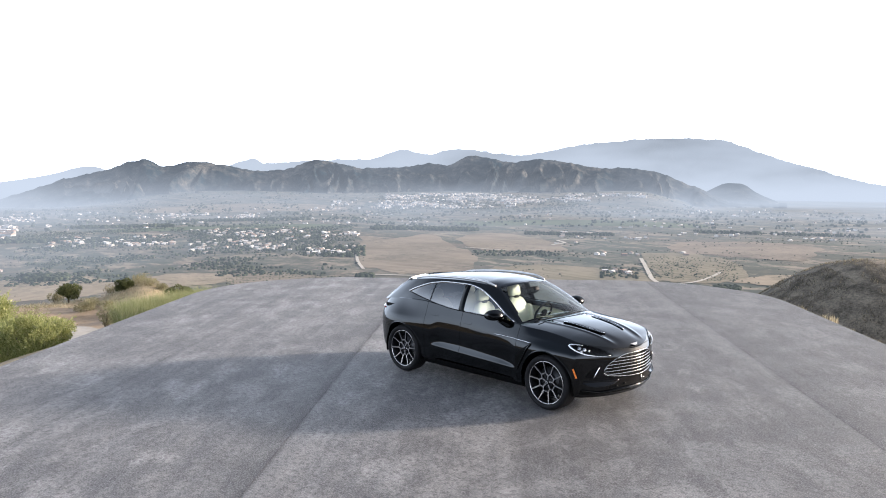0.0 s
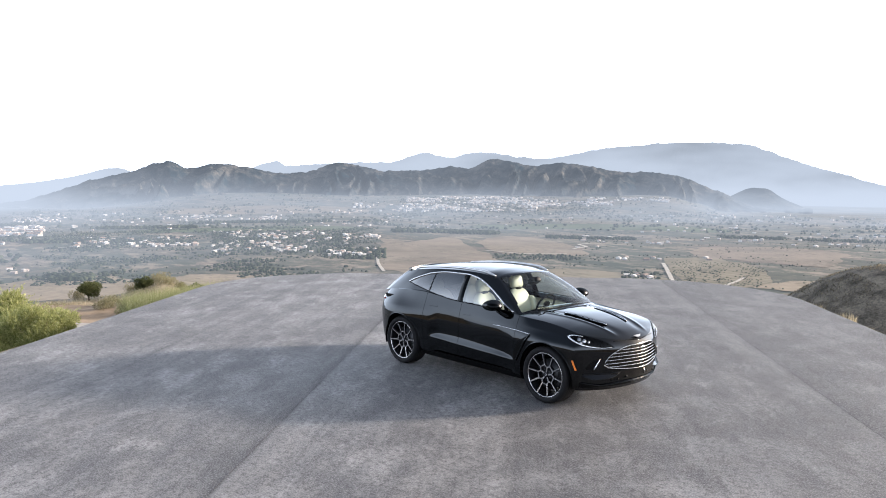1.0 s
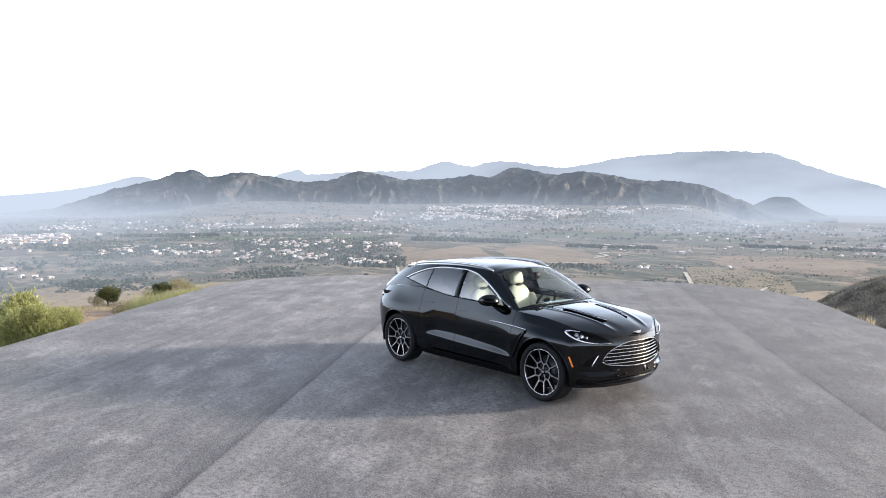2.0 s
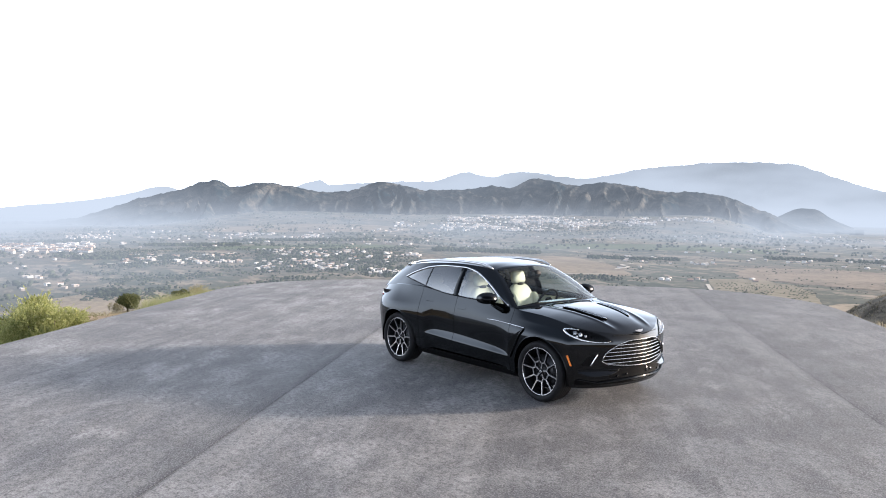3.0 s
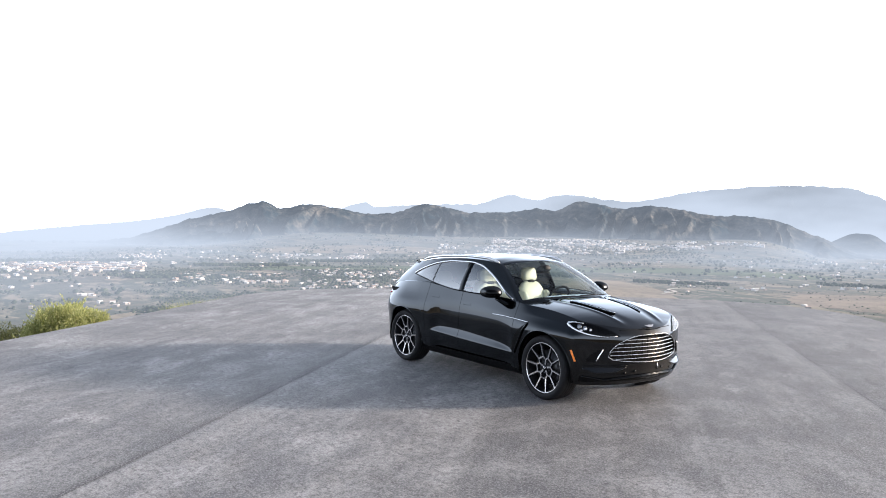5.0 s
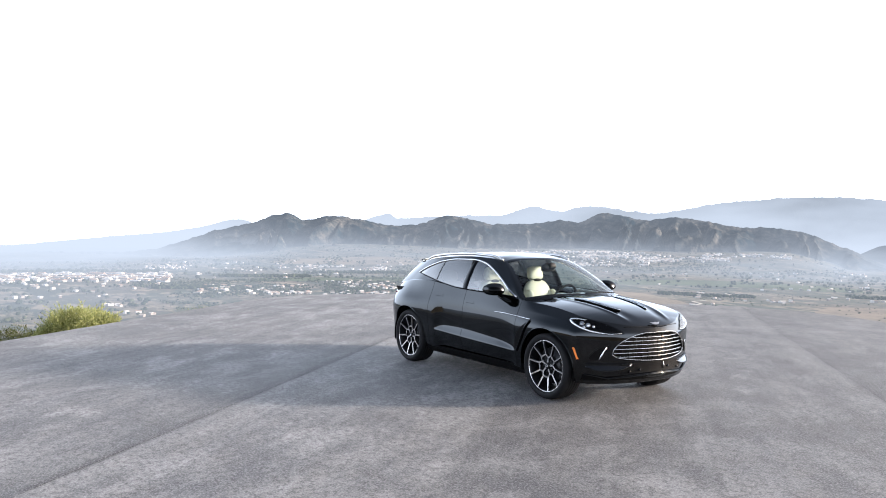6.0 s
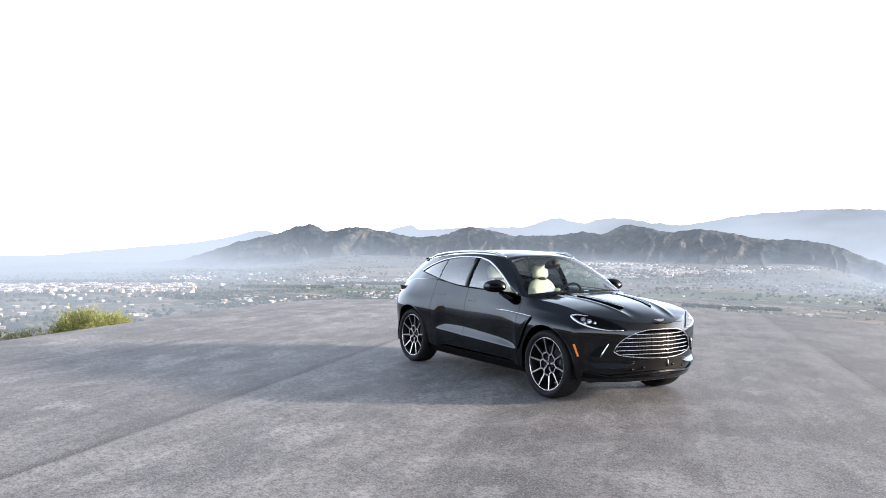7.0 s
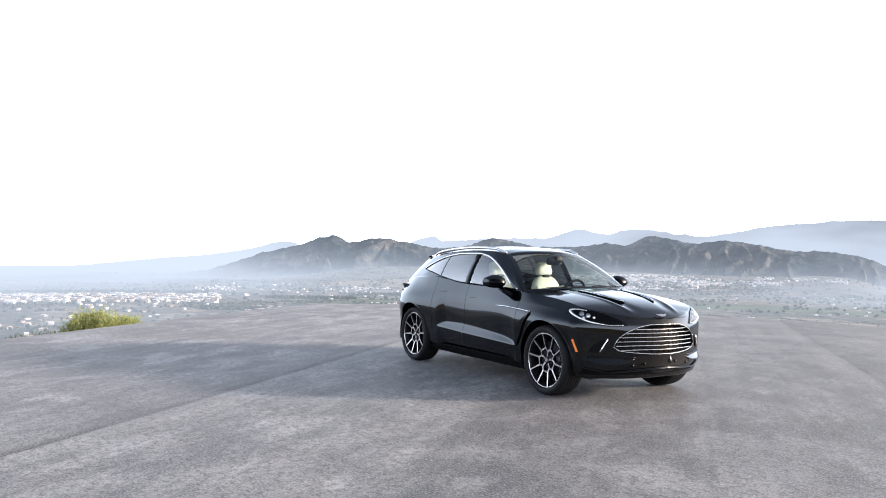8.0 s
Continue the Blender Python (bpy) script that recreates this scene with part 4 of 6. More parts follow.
    part("brake_disc", mesh_of("brake_disc", *lathe([(0.075, -0.045), (0.085, -0.030), (0.195, -0.030), (0.197, -0.012), (0.195, 0.006), (0.08, 0.006)], 64)), DISC, hub)
    cal = joined([tube([(0.205 * math.cos(a), -0.02, 0.205 * math.sin(a)) for a in np.linspace(-0.5, 0.5, 12)], 0.045, 8)])
    part("brake_caliper", mesh_of("brake_caliper", *cal), RIM_DARK, hub)
    for ob in hub.children:                        # a large rim inside the low tyre
        if ob.name.split(".")[0] not in ("tyre", "tread_groove"):
            for vert in ob.data.vertices:
                vert.co.x *= 1.075
                vert.co.z *= 1.075
    return hub


wheel = build_wheel()
wheel.parent = car
wheel.matrix_basis = pose(WHEEL_X, -0.842, WHEEL_Z, 0, 8, 0)
for x, y, turn, spin in ((-WHEEL_X, -0.842, 0, 30), (WHEEL_X, 0.842, 180, 15), (-WHEEL_X, 0.842, 180, 50)):
    copy_thing(wheel, pose(x, y, WHEEL_Z, 0, spin, turn))

# ---- the car's details ----


def flank_pt(x, z, off, side):
    """A place off the outer wall by its normal, on the given side."""
    e = 0.01
    p = np.array([float(v) for v in shell(x, z)])
    a = np.array([float(v) for v in shell(x + e, z)]) - np.array([float(v) for v in shell(x - e, z)])
    b = np.array([float(v) for v in shell(x, z + e)]) - np.array([float(v) for v in shell(x, z - e)])
    n = np.cross(b, a)
    n /= np.linalg.norm(n)
    if n[1] < 0 and n[0] < 0.2:
        n = -n
    p = p + n * off
    return (p[0], p[1] * side, p[2])


def nose_pt(y, z, off):
    e = 0.01
    f = lambda a, b: np.array([float(nose_at(a, b)), a, b])
    n = np.cross(f(y + e, z) - f(y - e, z), f(y, z + e) - f(y, z - e))
    n /= np.linalg.norm(n)
    if n[0] < 0:
        n = -n
    return tuple(f(y, z) + n * off)


def bonnet_pt(x, y, off=0.004):
    return (x, y, bonnet_z(x, y) + off)


def patch(place, a0, a1, lo, hi, n=24, m=8, thick=0.012):
    """A thin moulded piece between two edge lines, laid on a surface by place(a, b, off)."""
    verts, faces = [], []
    for layer in (0.0, -thick):
        for i in range(n + 1):
            a = a0 + (a1 - a0) * i / n
            for j in range(m + 1):
                b = float(lo(a)) + (float(hi(a)) - float(lo(a))) * j / m
                verts.append(place(a, b, layer))
    k = (n + 1) * (m + 1)
    for i in range(n):
        for j in range(m):
            q = i * (m + 1) + j
            faces.append((q, q + m + 1, q + m + 2, q + 1))
            faces.append((k + q, k + q + 1, k + q + m + 2, k + q + m + 1))
    for i in range(n):
        for q in (i * (m + 1), i * (m + 1) + m):
            faces.append((q, q + m + 1, k + q + m + 1, k + q))
    for j in range(m):
        for q in (j, n * (m + 1) + j):
            faces.append((q, q + 1, k + q + 1, k + q))
    bm = bmesh.new()
    vs = [bm.verts.new(v) for v in verts]
    for f in faces:
        try:
            bm.faces.new([vs[i] for i in f])
        except ValueError:
            pass
    bmesh.ops.remove_doubles(bm, verts=list(bm.verts), dist=0.0004)
    bmesh.ops.recalc_face_normals(bm, faces=list(bm.faces))
    return smooth_all(bm, 50)


def bar_on(place, pts, off, radius, sides=8, flat=1.0, n=30):
    line = spline(pts, max(2, n // max(1, len(pts) - 1)))
    v, f = tube([place(a, b, off) for a, b in line], radius, sides, flat)
    return mesh_of("bar", v, f)


# grille: open front with bright slats before dark vanes
GRILLE_TOP = curve([0, 0.20, 0.30, 0.36, 0.42, 0.48, 0.54, 0.585, 0.606], [0.842, 0.838, 0.824, 0.808, 0.785, 0.755, 0.712, 0.655, 0.606])
GRILLE_LOW = curve([0, 0.2, 0.45, 0.57, 0.606], [0.526, 0.529, 0.547, 0.568, 0.602])
rim = [(-y, GRILLE_LOW(y)) for y in np.linspace(0.60, 0, 14)] + [(y, GRILLE_LOW(y)) for y in np.linspace(0.05, 0.60, 13)]
rim += [(y, GRILLE_TOP(y)) for y in np.linspace(0.604, 0, 26)] + [(-y, GRILLE_TOP(y)) for y in np.linspace(0.03, 0.604, 25)]
rim = [(float(a), float(b)) for a, b in rim]
grille_top = lambda y: GRILLE_TOP(abs(y))
grille_low = lambda y: GRILLE_LOW(abs(y))
part("grille_recess", patch(lambda y, z, o: nose_pt(y * 0.98, z, o - 0.10), -0.605, 0.605, grille_low, grille_top, 40, 8, 0.004), TRIM_BLACK, car)
v, f = tube([nose_pt(y, z, 0.002) for y, z in rim + rim[:1]], 0.0034, 8, 1.0, False)
part("grille_surround", mesh_of("grille_surround", v, f), CHROME, car, "thin bright chrome grille frame")
n = len(rim)
verts = [nose_pt(y, z, 0.0) for y, z in rim] + [nose_pt(y, z, -0.101) for y, z in rim]
part("grille_well", mesh_of("grille_well", verts, [(i, (i + 1) % n, n + (i + 1) % n, n + i) for i in range(n)]), TRIM_BLACK, car)
for z in (0.793, 0.752, 0.709, 0.665, 0.620, 0.575):
    ys = np.linspace(0, 0.606, 200)
    reach = max([float(y) for y in ys if float(GRILLE_TOP(y)) > z - 0.004 and float(GRILLE_LOW(y)) < z] or [0.2]) + 0.004
    pts = [nose_pt(y, z - 0.012 * (y / 0.6) ** 2, -0.010) for y in np.linspace(-reach, reach, 44)]
    v, f = tube(pts, 0.0055, 8, 0.8)
    part("grille_slat", mesh_of("grille_slat", v, f), CHROME, car)
for k in range(15):
    y = -0.56 + 1.12 * k / 14
    zs = np.linspace(float(grille_low(y)) + 0.008, float(grille_top(y)) - 0.008, 6)
    v, f = tube([nose_pt(y, float(z), -0.045) for z in zs], 0.0045, 6)
    part("grille_vane", mesh_of("grille_vane", v, f), TRIM_BLACK, car)

# lower front: intake, lip line, splitter, sensors and tow point
part("lower_intake", patch(lambda y, z, o: nose_pt(y, z, o + 0.004), -0.50, 0.50, lambda y: 0.392 - 0.02 * abs(y), lambda y: 0.515 - 0.10 * abs(y) ** 2, 40, 6, 0.01), TRIM_BLACK, car)
lip_z = lambda y: 0.372 - 0.045 * min(1, abs(y) / 0.62) ** 1.5 + 0.05 * max(0, abs(y) - 0.62) / 0.25
pts = [nose_pt(y, lip_z(y), 0.012) for y in np.linspace(-0.86, 0.86, 70)]
v, f = tube(pts, 0.009, 8, 0.7)
part("bumper_lip", mesh_of("bumper_lip", v, f), GLOSS_BLACK, car)
pts = [nose_pt(y, lip_z(y) + 0.011, 0.014) for y in np.linspace(-0.62, 0.86, 60)]
v, f = tube(pts, 0.0035, 6)
part("lip_trim", mesh_of("lip_trim", v, f), GLOSS_BLACK, car)
g = np.array([[nose_pt(y, lip_z(y) - 0.004, 0.008), nose_pt(y, 0.30, 0.0), (float(nose_at(y, 0.30)) - 0.04, y, 0.262), (float(nose_at(y, 0.30)) - 0.45, y * 0.9, 0.262)] for y in np.linspace(-0.88, 0.88, 60)])
part("splitter", grid_mesh("splitter", g), TRIM_BLACK, car)
for y, z in ((-0.40, 0.405), (-0.275, 0.425), (0.15, 0.442), (0.40, 0.405)):
    p = Vector(nose_pt(y, z, 0.008))
    v, f = lathe([(0.0001, -0.012), (0.012, -0.011), (0.014, 0.0), (0.014, 0.02)], 16)
    me = mesh_of("sensor", [(p.x - b[1], p.y + b[0], p.z + b[2]) for b in v], f)
    part("parking_sensor", me, GLOSS_BLACK, car)
p = Vector(nose_pt(0.06, 0.455, 0.006))
v, f = tube([p + Vector((0, 0.0, -0.03)), p + Vector((0.012, 0.0, 0)), p + Vector((0, 0, 0.045))], 0.007, 8)
part("radar_bracket", mesh_of("radar_bracket", v, f), CHROME, car)

for side in (-1, 1):
    flank = lambda x, z, o, s=side: flank_pt(x, z, o, s)
    # headlight
    lamp_lo = curve([1.865, 1.89, 1.95, 2.04, 2.14, 2.245, 2.312], [0.972, 0.955, 0.926, 0.886, 0.842, 0.818, 0.828])
    lamp_hi = curve([1.865, 1.89, 1.95, 2.04, 2.145, 2.26, 2.312], [0.976, 0.986, 0.994, 0.986, 0.955, 0.893, 0.834])
    lamp = part("headlight", patch(lambda x, z, o: flank(x, z, o + 0.004), 1.865, 2.312, lamp_lo, lamp_hi, 40, 10, 0.012), GLOSS_BLACK, car, "swept-back headlight with bright running light")
    line = [(x, float(lamp_lo(x)) + 0.010) for x in np.linspace(1.885, 2.295, 24)]
    v, f = tube([flank(x, z, 0.007) for x, z in line], [0.004 + 0.011 * math.sin(math.pi * min(1, 0.32 + i / 30)) for i in range(24)], 8, 0.8)
    part("running_light", mesh_of("running_light", v, f), LAMP_WHITE, lamp, "white running light strip")
    line = [(x, float(lamp_hi(x)) - 0.010) for x in np.linspace(1.885, 2.05, 10)]
    v, f = tube([flank(x, z, 0.006) for x, z in line], [0.010 - 0.0007 * i for i in range(10)], 8)
    part("running_light", mesh_of("running_light", v, f), LAMP_WHITE, lamp)
    for x, z, r in ((2.035, 0.943, 0.026), (2.088, 0.925, 0.026), (2.065, 0.903, 0.018), (2.128, 0.908, 0.016)):
        c = Vector(flank(x, z, 0.004))
        nrm = (Vector(flank(x, z, 0.02)) - c).normalized()
        v, f = lathe([(0.0001, 0.010), (r * 0.55, 0.008), (r * 0.8, 0.002), (r, 0.006), (r, -0.004)], 24)
        turn = Vector((0, 1, 0)).rotation_difference(nrm).to_matrix()
        part("lamp_unit", mesh_of("lamp_unit", [c + turn @ Vector(b) for b in v], f), CHROME, lamp)
    ob = part("lamp_cover", patch(lambda x, z, o: flank(x, z, o + 0.016), 1.870, 2.308, lamp_lo, lamp_hi, 40, 10, 0.002), LENS_GLASS, lamp, "clear headlight cover")
    ob.visible_shadow = False
    # side marker
    mk = [flank(x, z, 0.006) for x, z in ((1.981, 0.668), (1.998, 0.672), (2.037, 0.546), (2.021, 0.540))] + [flank(x, z, -0.004) for x, z in ((1.978, 0.672), (2.001, 0.676), (2.041, 0.542), (2.018, 0.536))]
    part("side_marker", mesh_of("side_marker", mk, [(0, 1, 2, 3), (0, 4, 5, 1), (1, 5, 6, 2), (2, 6, 7, 3), (3, 7, 4, 0)], False), ORANGE, car, "orange side marker lamp")
    # corner duct with bright strip
    nose = lambda y, z, o, s=side: nose_pt(y * s, z, o)
    duct_lo = curve([0.64, 0.69, 0.735, 0.83], [0.69, 0.60, 0.535, 0.548])
    duct_hi = curve([0.64, 0.69, 0.78, 0.83], [0.705, 0.690, 0.635, 0.575])
    part("corner_duct", patch(lambda y, z, o: nose(y, z, o + 0.004), 0.64, 0.83, duct_lo, duct_hi, 16, 5, 0.01), TRIM_BLACK, car)
    v, f = tube([nose(y, z, 0.012) for y, z in ((0.665, 0.688), (0.69, 0.64), (0.715, 0.59), (0.735, 0.548))], [0.005, 0.008, 0.009, 0.006], 8)
    part("daytime_lamp", mesh_of("daytime_lamp", v, f), LAMP_WHITE, car, "slim white corner lamp")
    blade_lo = curve([0.37, 0.53, 0.715, 0.84, 0.87], [0.478, 0.430, 0.420, 0.455, 0.47])
    blade_hi = curve([0.37, 0.53, 0.715, 0.84, 0.87], [0.486, 0.487, 0.490, 0.490, 0.48])
    shelf = lambda y, z, o: nose(y, z, o - 0.012 + 0.045 * (float(blade_hi(y)) - z) / 0.06)
    part("corner_shelf", patch(shelf, 0.37, 0.87, blade_lo, blade_hi, 24, 5, 0.01), PAINT, car, "glossy upward-facing bumper blade")
    v, f = tube([shelf(y, float(blade_lo(y)), 0.0) for y in np.linspace(0.38, 0.86, 24)], 0.006, 8)
    part("intake_blade", mesh_of("intake_blade", v, f), GLOSS_BLACK, car)
    v, f = tube([nose(y, float(blade_hi(y)) + 0.004, 0.006) for y in np.linspace(0.38, 0.86, 24)], 0.005, 8)
    part("intake_blade", mesh_of("intake_blade", v, f), GLOSS_BLACK, car)
    # side vent behind the front wheel, with its strake
    vent_lo = curve([0.945, 0.985, 1.02, 1.255], [0.555, 0.505, 0.530, 0.895])
    vent_hi = curve([0.945, 0.985, 1.05, 1.255], [0.585, 0.66, 0.76, 0.905])
    part("side_vent", patch(lambda x, z, o: flank(x, z, o + 0.003), 0.945, 1.255, vent_lo, vent_hi, 30, 6, 0.01), TRIM_BLACK, car)
    v, f = tube([flank(x, z, 0.010) for x, z in spline([(1.01, 0.500), (1.06, 0.585), (1.15, 0.735), (1.265, 0.905)], 8)], [0.014] * 24 + [0.006], 8, 0.6)
    part("vent_fin", mesh_of("vent_fin", v, f), GLOSS_BLACK, car)
    line = spline([(0.53, 0.940), (0.75, 0.941), (1.0, 0.930), (1.26, 0.914)], 10)
    v, f = tube([flank(x, z, 0.004) for x, z in line], [0.003 + 0.009 * min(1, i / 6) for i in range(len(line))], 8, 0.7)
    part("side_strake", mesh_of("side_strake", v, f), CHROME, car, "bright chrome side strake")
    # flush handles
    for x0, z0 in ((-0.135, 1.012), (-0.86, 1.055)):
        hl = lambda x, z0=z0: z0 - 0.012
        hh = lambda x, z0=z0: z0 + 0.012
        part("door_handle", patch(lambda x, z, o: flank(x, z, o + 0.002), x0, x0 + 0.165, hl, hh, 14, 4, 0.004), PAINT, car)
        v, f = tube([flank(x, z0 - 0.0135, 0.002) for x in np.linspace(x0, x0 + 0.165, 8)], 0.0014, 6)
        part("handle_gap", mesh_of("handle_gap", v, f), TRIM_BLACK, car)
    # wheel-arch lips
    for c in (-WHEEL_X, WHEEL_X):
        pts = [flank(c + (ARCH_R + 0.004) * math.cos(a), WHEEL_Z + (ARCH_R + 0.004) * math.sin(a), -0.004) for a in np.linspace(0.02, math.pi - 0.02, 50)]
        v, f = tube(pts, 0.009, 8)
        part("arch_lip", mesh_of("arch_lip", v, f), GLOSS_BLACK, car)
    # bonnet vent
    b_lo = curve([1.36, 1.5, 1.75, 1.92, 2.005], [0.345, 0.300, 0.275, 0.243, 0.225])
    b_hi = curve([1.36, 1.5, 1.75, 1.92, 2.005], [0.350, 0.335, 0.318, 0.275, 0.230])
    part("bonnet_vent", patch(lambda x, y, o: bonnet_pt(x, y * side, o + 0.007), 1.36, 2.005, b_lo, b_hi, 30, 5, 0.012), TRIM_BLACK, car, "dark bonnet air vent")
    for edge, r in ((b_lo, 0.004), (b_hi, 0.006)):
        v, f = tube([bonnet_pt(x, float(edge(x)) * side, 0.008) for x in np.linspace(1.37, 2.0, 26)], r, 8, 0.7)
        part("vent_edge", mesh_of("vent_edge", v, f), PAINT, car)
    v, f = tube([bonnet_pt(x, float(0.5 * (b_lo(x) + b_hi(x))) * side, 0.009) for x in np.linspace(1.42, 1.96, 20)], 0.004, 6)
    part("vent_slat", mesh_of("vent_slat", v, f), GLOSS_BLACK, car)
    # door mirror
    rows = []
    for i in range(17):
        a = math.pi * i / 16                      # across the housing, inner to outer
        yy = 1.015 - 0.120 * math.cos(a)
        k = math.sin(a) ** 0.55
        ring = []
        for j in range(24):
            b = 2 * math.pi * j / 24
            cx, sz = math.cos(b), math.sin(b)
            dx = 0.135 * k * (cx if cx > 0 else 0.95 * cx)
            dz = 0.092 * k * sz * (1.0 if sz > 0 else 0.85) * (1 - 0.18 * (yy - 0.9) / 0.27)
            ring.append((0.58 + dx - 0.10 * (yy - 1.035), side * yy, 1.225 + dz - 0.03 * max(0, yy - 1.05)))
        rows.append(ring + ring[:1])
    mirror = part("door_mirror", grid_mesh("door_mirror", np.array(rows), side > 0), MIRROR_BLACK, car, "black teardrop door mirror")
    v, f = tube([(0.62, side * 0.955, 1.155), (0.68, side * 0.925, 1.115), (0.745, side * 0.90, 1.085), (0.77, side * 0.87, 1.07)], [0.030, 0.032, 0.038, 0.05], 10, 0.8)
    part("mirror_arm", mesh_of("mirror_arm", v, f), MIRROR_BLACK, mirror)
    gl = [(0.545 - 0.10 * (yy - 1.035), side * yy, 1.225 + dz) for yy, dz in ((0.93, -0.055), (1.13, -0.045), (1.135, 0.05), (0.93, 0.068))]
    part("mirror_glass", mesh_of("mirror_glass", gl, [(0, 1, 2, 3)], False), CHROME, mirror)

# bonnet edge line and plain wing-shaped badge
pts = [nose_pt(y, 0.900 + 0.006 * math.cos(y * 3), 0.001) for y in np.linspace(-0.45, 0.45, 40)]
v, f = tube(pts, 0.0035, 6)
part("bonnet_gap", mesh_of("bonnet_gap", v, f), TRIM_BLACK, car)
wing = []
for off in (0.010, 0.0):
    for y, z in ((-0.085, 0.012), (-0.03, 0.009), (0.0, 0.013), (0.03, 0.009), (0.085, 0.012), (0.05, -0.006), (0.018, -0.013), (-0.018, -0.013), (-0.05, -0.006)):
        p = Vector(nose_pt(y, 0.900, 0))
        wing.append((float(nose_at(y, 0.905)) - 0.012 - (z + 0.013) * 1.2 + off, y, 0.931 + z + off * 0.5))
part("badge", mesh_of("badge", wing, [tuple(range(9))] + [(i, (i + 1) % 9, 9 + (i + 1) % 9, 9 + i) for i in range(9)], False), CHROME, car, "small silver winged badge plate")

# cowl, wipers, rear spoiler, tail lamp
g = np.array([[(0.985 + 0.18 * (1 - abs(k) ** 2.2) + dx, 0.80 * k, 1.118 + 0.045 * (1 - k * k) + dz) for dx, dz in ((-0.06, 0.0), (0.0, -0.002), (0.03, 0.012))] for k in np.linspace(-1, 1, 40)])
part("cowl", grid_mesh("cowl", g, True), TRIM_BLACK, car)
for y0, y1 in ((-0.05, -0.62), (0.62, 0.05)):
    pts = [(1.10 + 0.05 * (1 - (y / 0.7) ** 2) - 0.0 * y, y, 1.178 + 0.015 * (1 - (y / 0.8) ** 2)) for y in np.linspace(y0, y1, 14)]
    v, f = tube(pts, 0.009, 6, 0.6)
    part("wiper", mesh_of("wiper", v, f), TRIM_BLACK, car)
g = []
for k in np.linspace(-1, 1, 40):
    x0 = -1.80 - 0.08 * (1 - k * k)
    e = max(0.0, 1 - abs(k) ** 6)
    g.append([(x0, 0.545 * k, 1.53 + 0.03 * (1 - k * k)), (x0 - 0.06, 0.555 * k, 1.518 + 0.025 * (1 - k * k)), (x0 - 0.11 * e - 0.03, 0.55 * k, 1.502 + 0.02 * (1 - k * k)), (x0 - 0.10 * e - 0.03, 0.55 * k, 1.482 + 0.02 * (1 - k * k)), (x0 - 0.06, 0.54 * k, 1.445 + 0.02 * (1 - k * k)), (x0 - 0.03, 0.52 * k, 1.41)])
part("roof_spoiler", grid_mesh("roof_spoiler", np.array(g)), PAINT, car)
g = []
for k in np.linspace(-1, 1, 50):
    x0 = -2.44 + 0.22 * abs(k) ** 2.4
    e = 0.055 * (1 - abs(k) ** 4)
    g.append([(x0 + 0.12, 0.60 * k, 1.10), (x0 - 0.02, 0.60 * k, 1.125 + e * 0.6), (x0 - 0.07, 0.60 * k, 1.132 + e), (x0 - 0.065, 0.60 * k, 1.118 + e), (x0 - 0.01, 0.61 * k, 1.05)])
part("tail_spoiler", grid_mesh("tail_spoiler", np.array(g)), GLOSS_BLACK, car)
for side in (-1, 1):
    pts = [flank_pt(x, 1.0, 0.006, side) for x in np.linspace(-2.545, -2.15, 20)]
    v, f = tube(pts, 0.014, 8)
    part("tail_lamp", mesh_of("tail_lamp", v, f), RED, car, "thin dark red tail lamp strip")

# ---- the car's cabin ----
tub = np.array([[(x, y, z) for y, z in ((-0.86, 1.10), (-0.80, 0.95), (-0.78, 0.50), (0.0, 0.46), (0.78, 0.50), (0.80, 0.95), (0.86, 1.10))] for x in (-2.1, -1.6, -0.8, 0.0, 0.95)])
part("cabin_tub", grid_mesh("cabin_tub", tub), DARK_TRIM, car)
head = roof.copy()
head[:, :, 2] -= 0.03
head[:, :, 1] *= 0.97
head = head[(roof[:, 30, 0] > -1.8) & (roof[:, 30, 0] < 0.30)][:, 1:-1]
part("headliner", grid_mesh("headliner", head, True), DARK_TRIM, car)
dash = []
for k in np.linspace(-1, 1, 31):
    y = 0.80 * k
    hump = 0.035 * math.exp(-((y - 0.38) / 0.22) ** 2)
    dash.append([(1.06 + 0.06 * (1 - k * k), y, 1.09), (0.90, y, 1.095 + hump * 0.4), (0.72, y, 1.085 + hump), (0.62, y, 1.05 + hump), (0.58, y, 0.98), (0.62, y, 0.86), (0.75, y, 0.62)])
part("dashboard", grid_mesh("dashboard", np.array(dash)), DARK_TRIM, car)


def cushion(name, sx, sy, sz, m, mat, parent, label="", bulge=0.12, power=3.2):
    """A soft padded block: a rounded box with a swelling face."""
    verts, faces = [], []
    nu, nv = 20, 14
    for i in range(nv + 1):
        b = -math.pi / 2 + math.pi * i / nv
        for j in range(nu):
            a = 2 * math.pi * j / nu
            sg = lambda t, p: math.copysign(abs(t) ** p, t)
            e = 2 / power
            x = sg(math.cos(b), e) * sg(math.cos(a), e)
            y = sg(math.cos(b), e) * sg(math.sin(a), e)
            z = sg(math.sin(b), e)
            verts.append(m @ Vector((x * sx / 2, y * sy / 2 * (1 - bulge * z), z * sz / 2)))
    for i in range(nv):
        for j in range(nu):
            faces.append((i * nu + j, i * nu + (j + 1) % nu, (i + 1) * nu + (j + 1) % nu, (i + 1) * nu + j))
    return part(name, mesh_of(name, verts, faces), mat, parent, label)


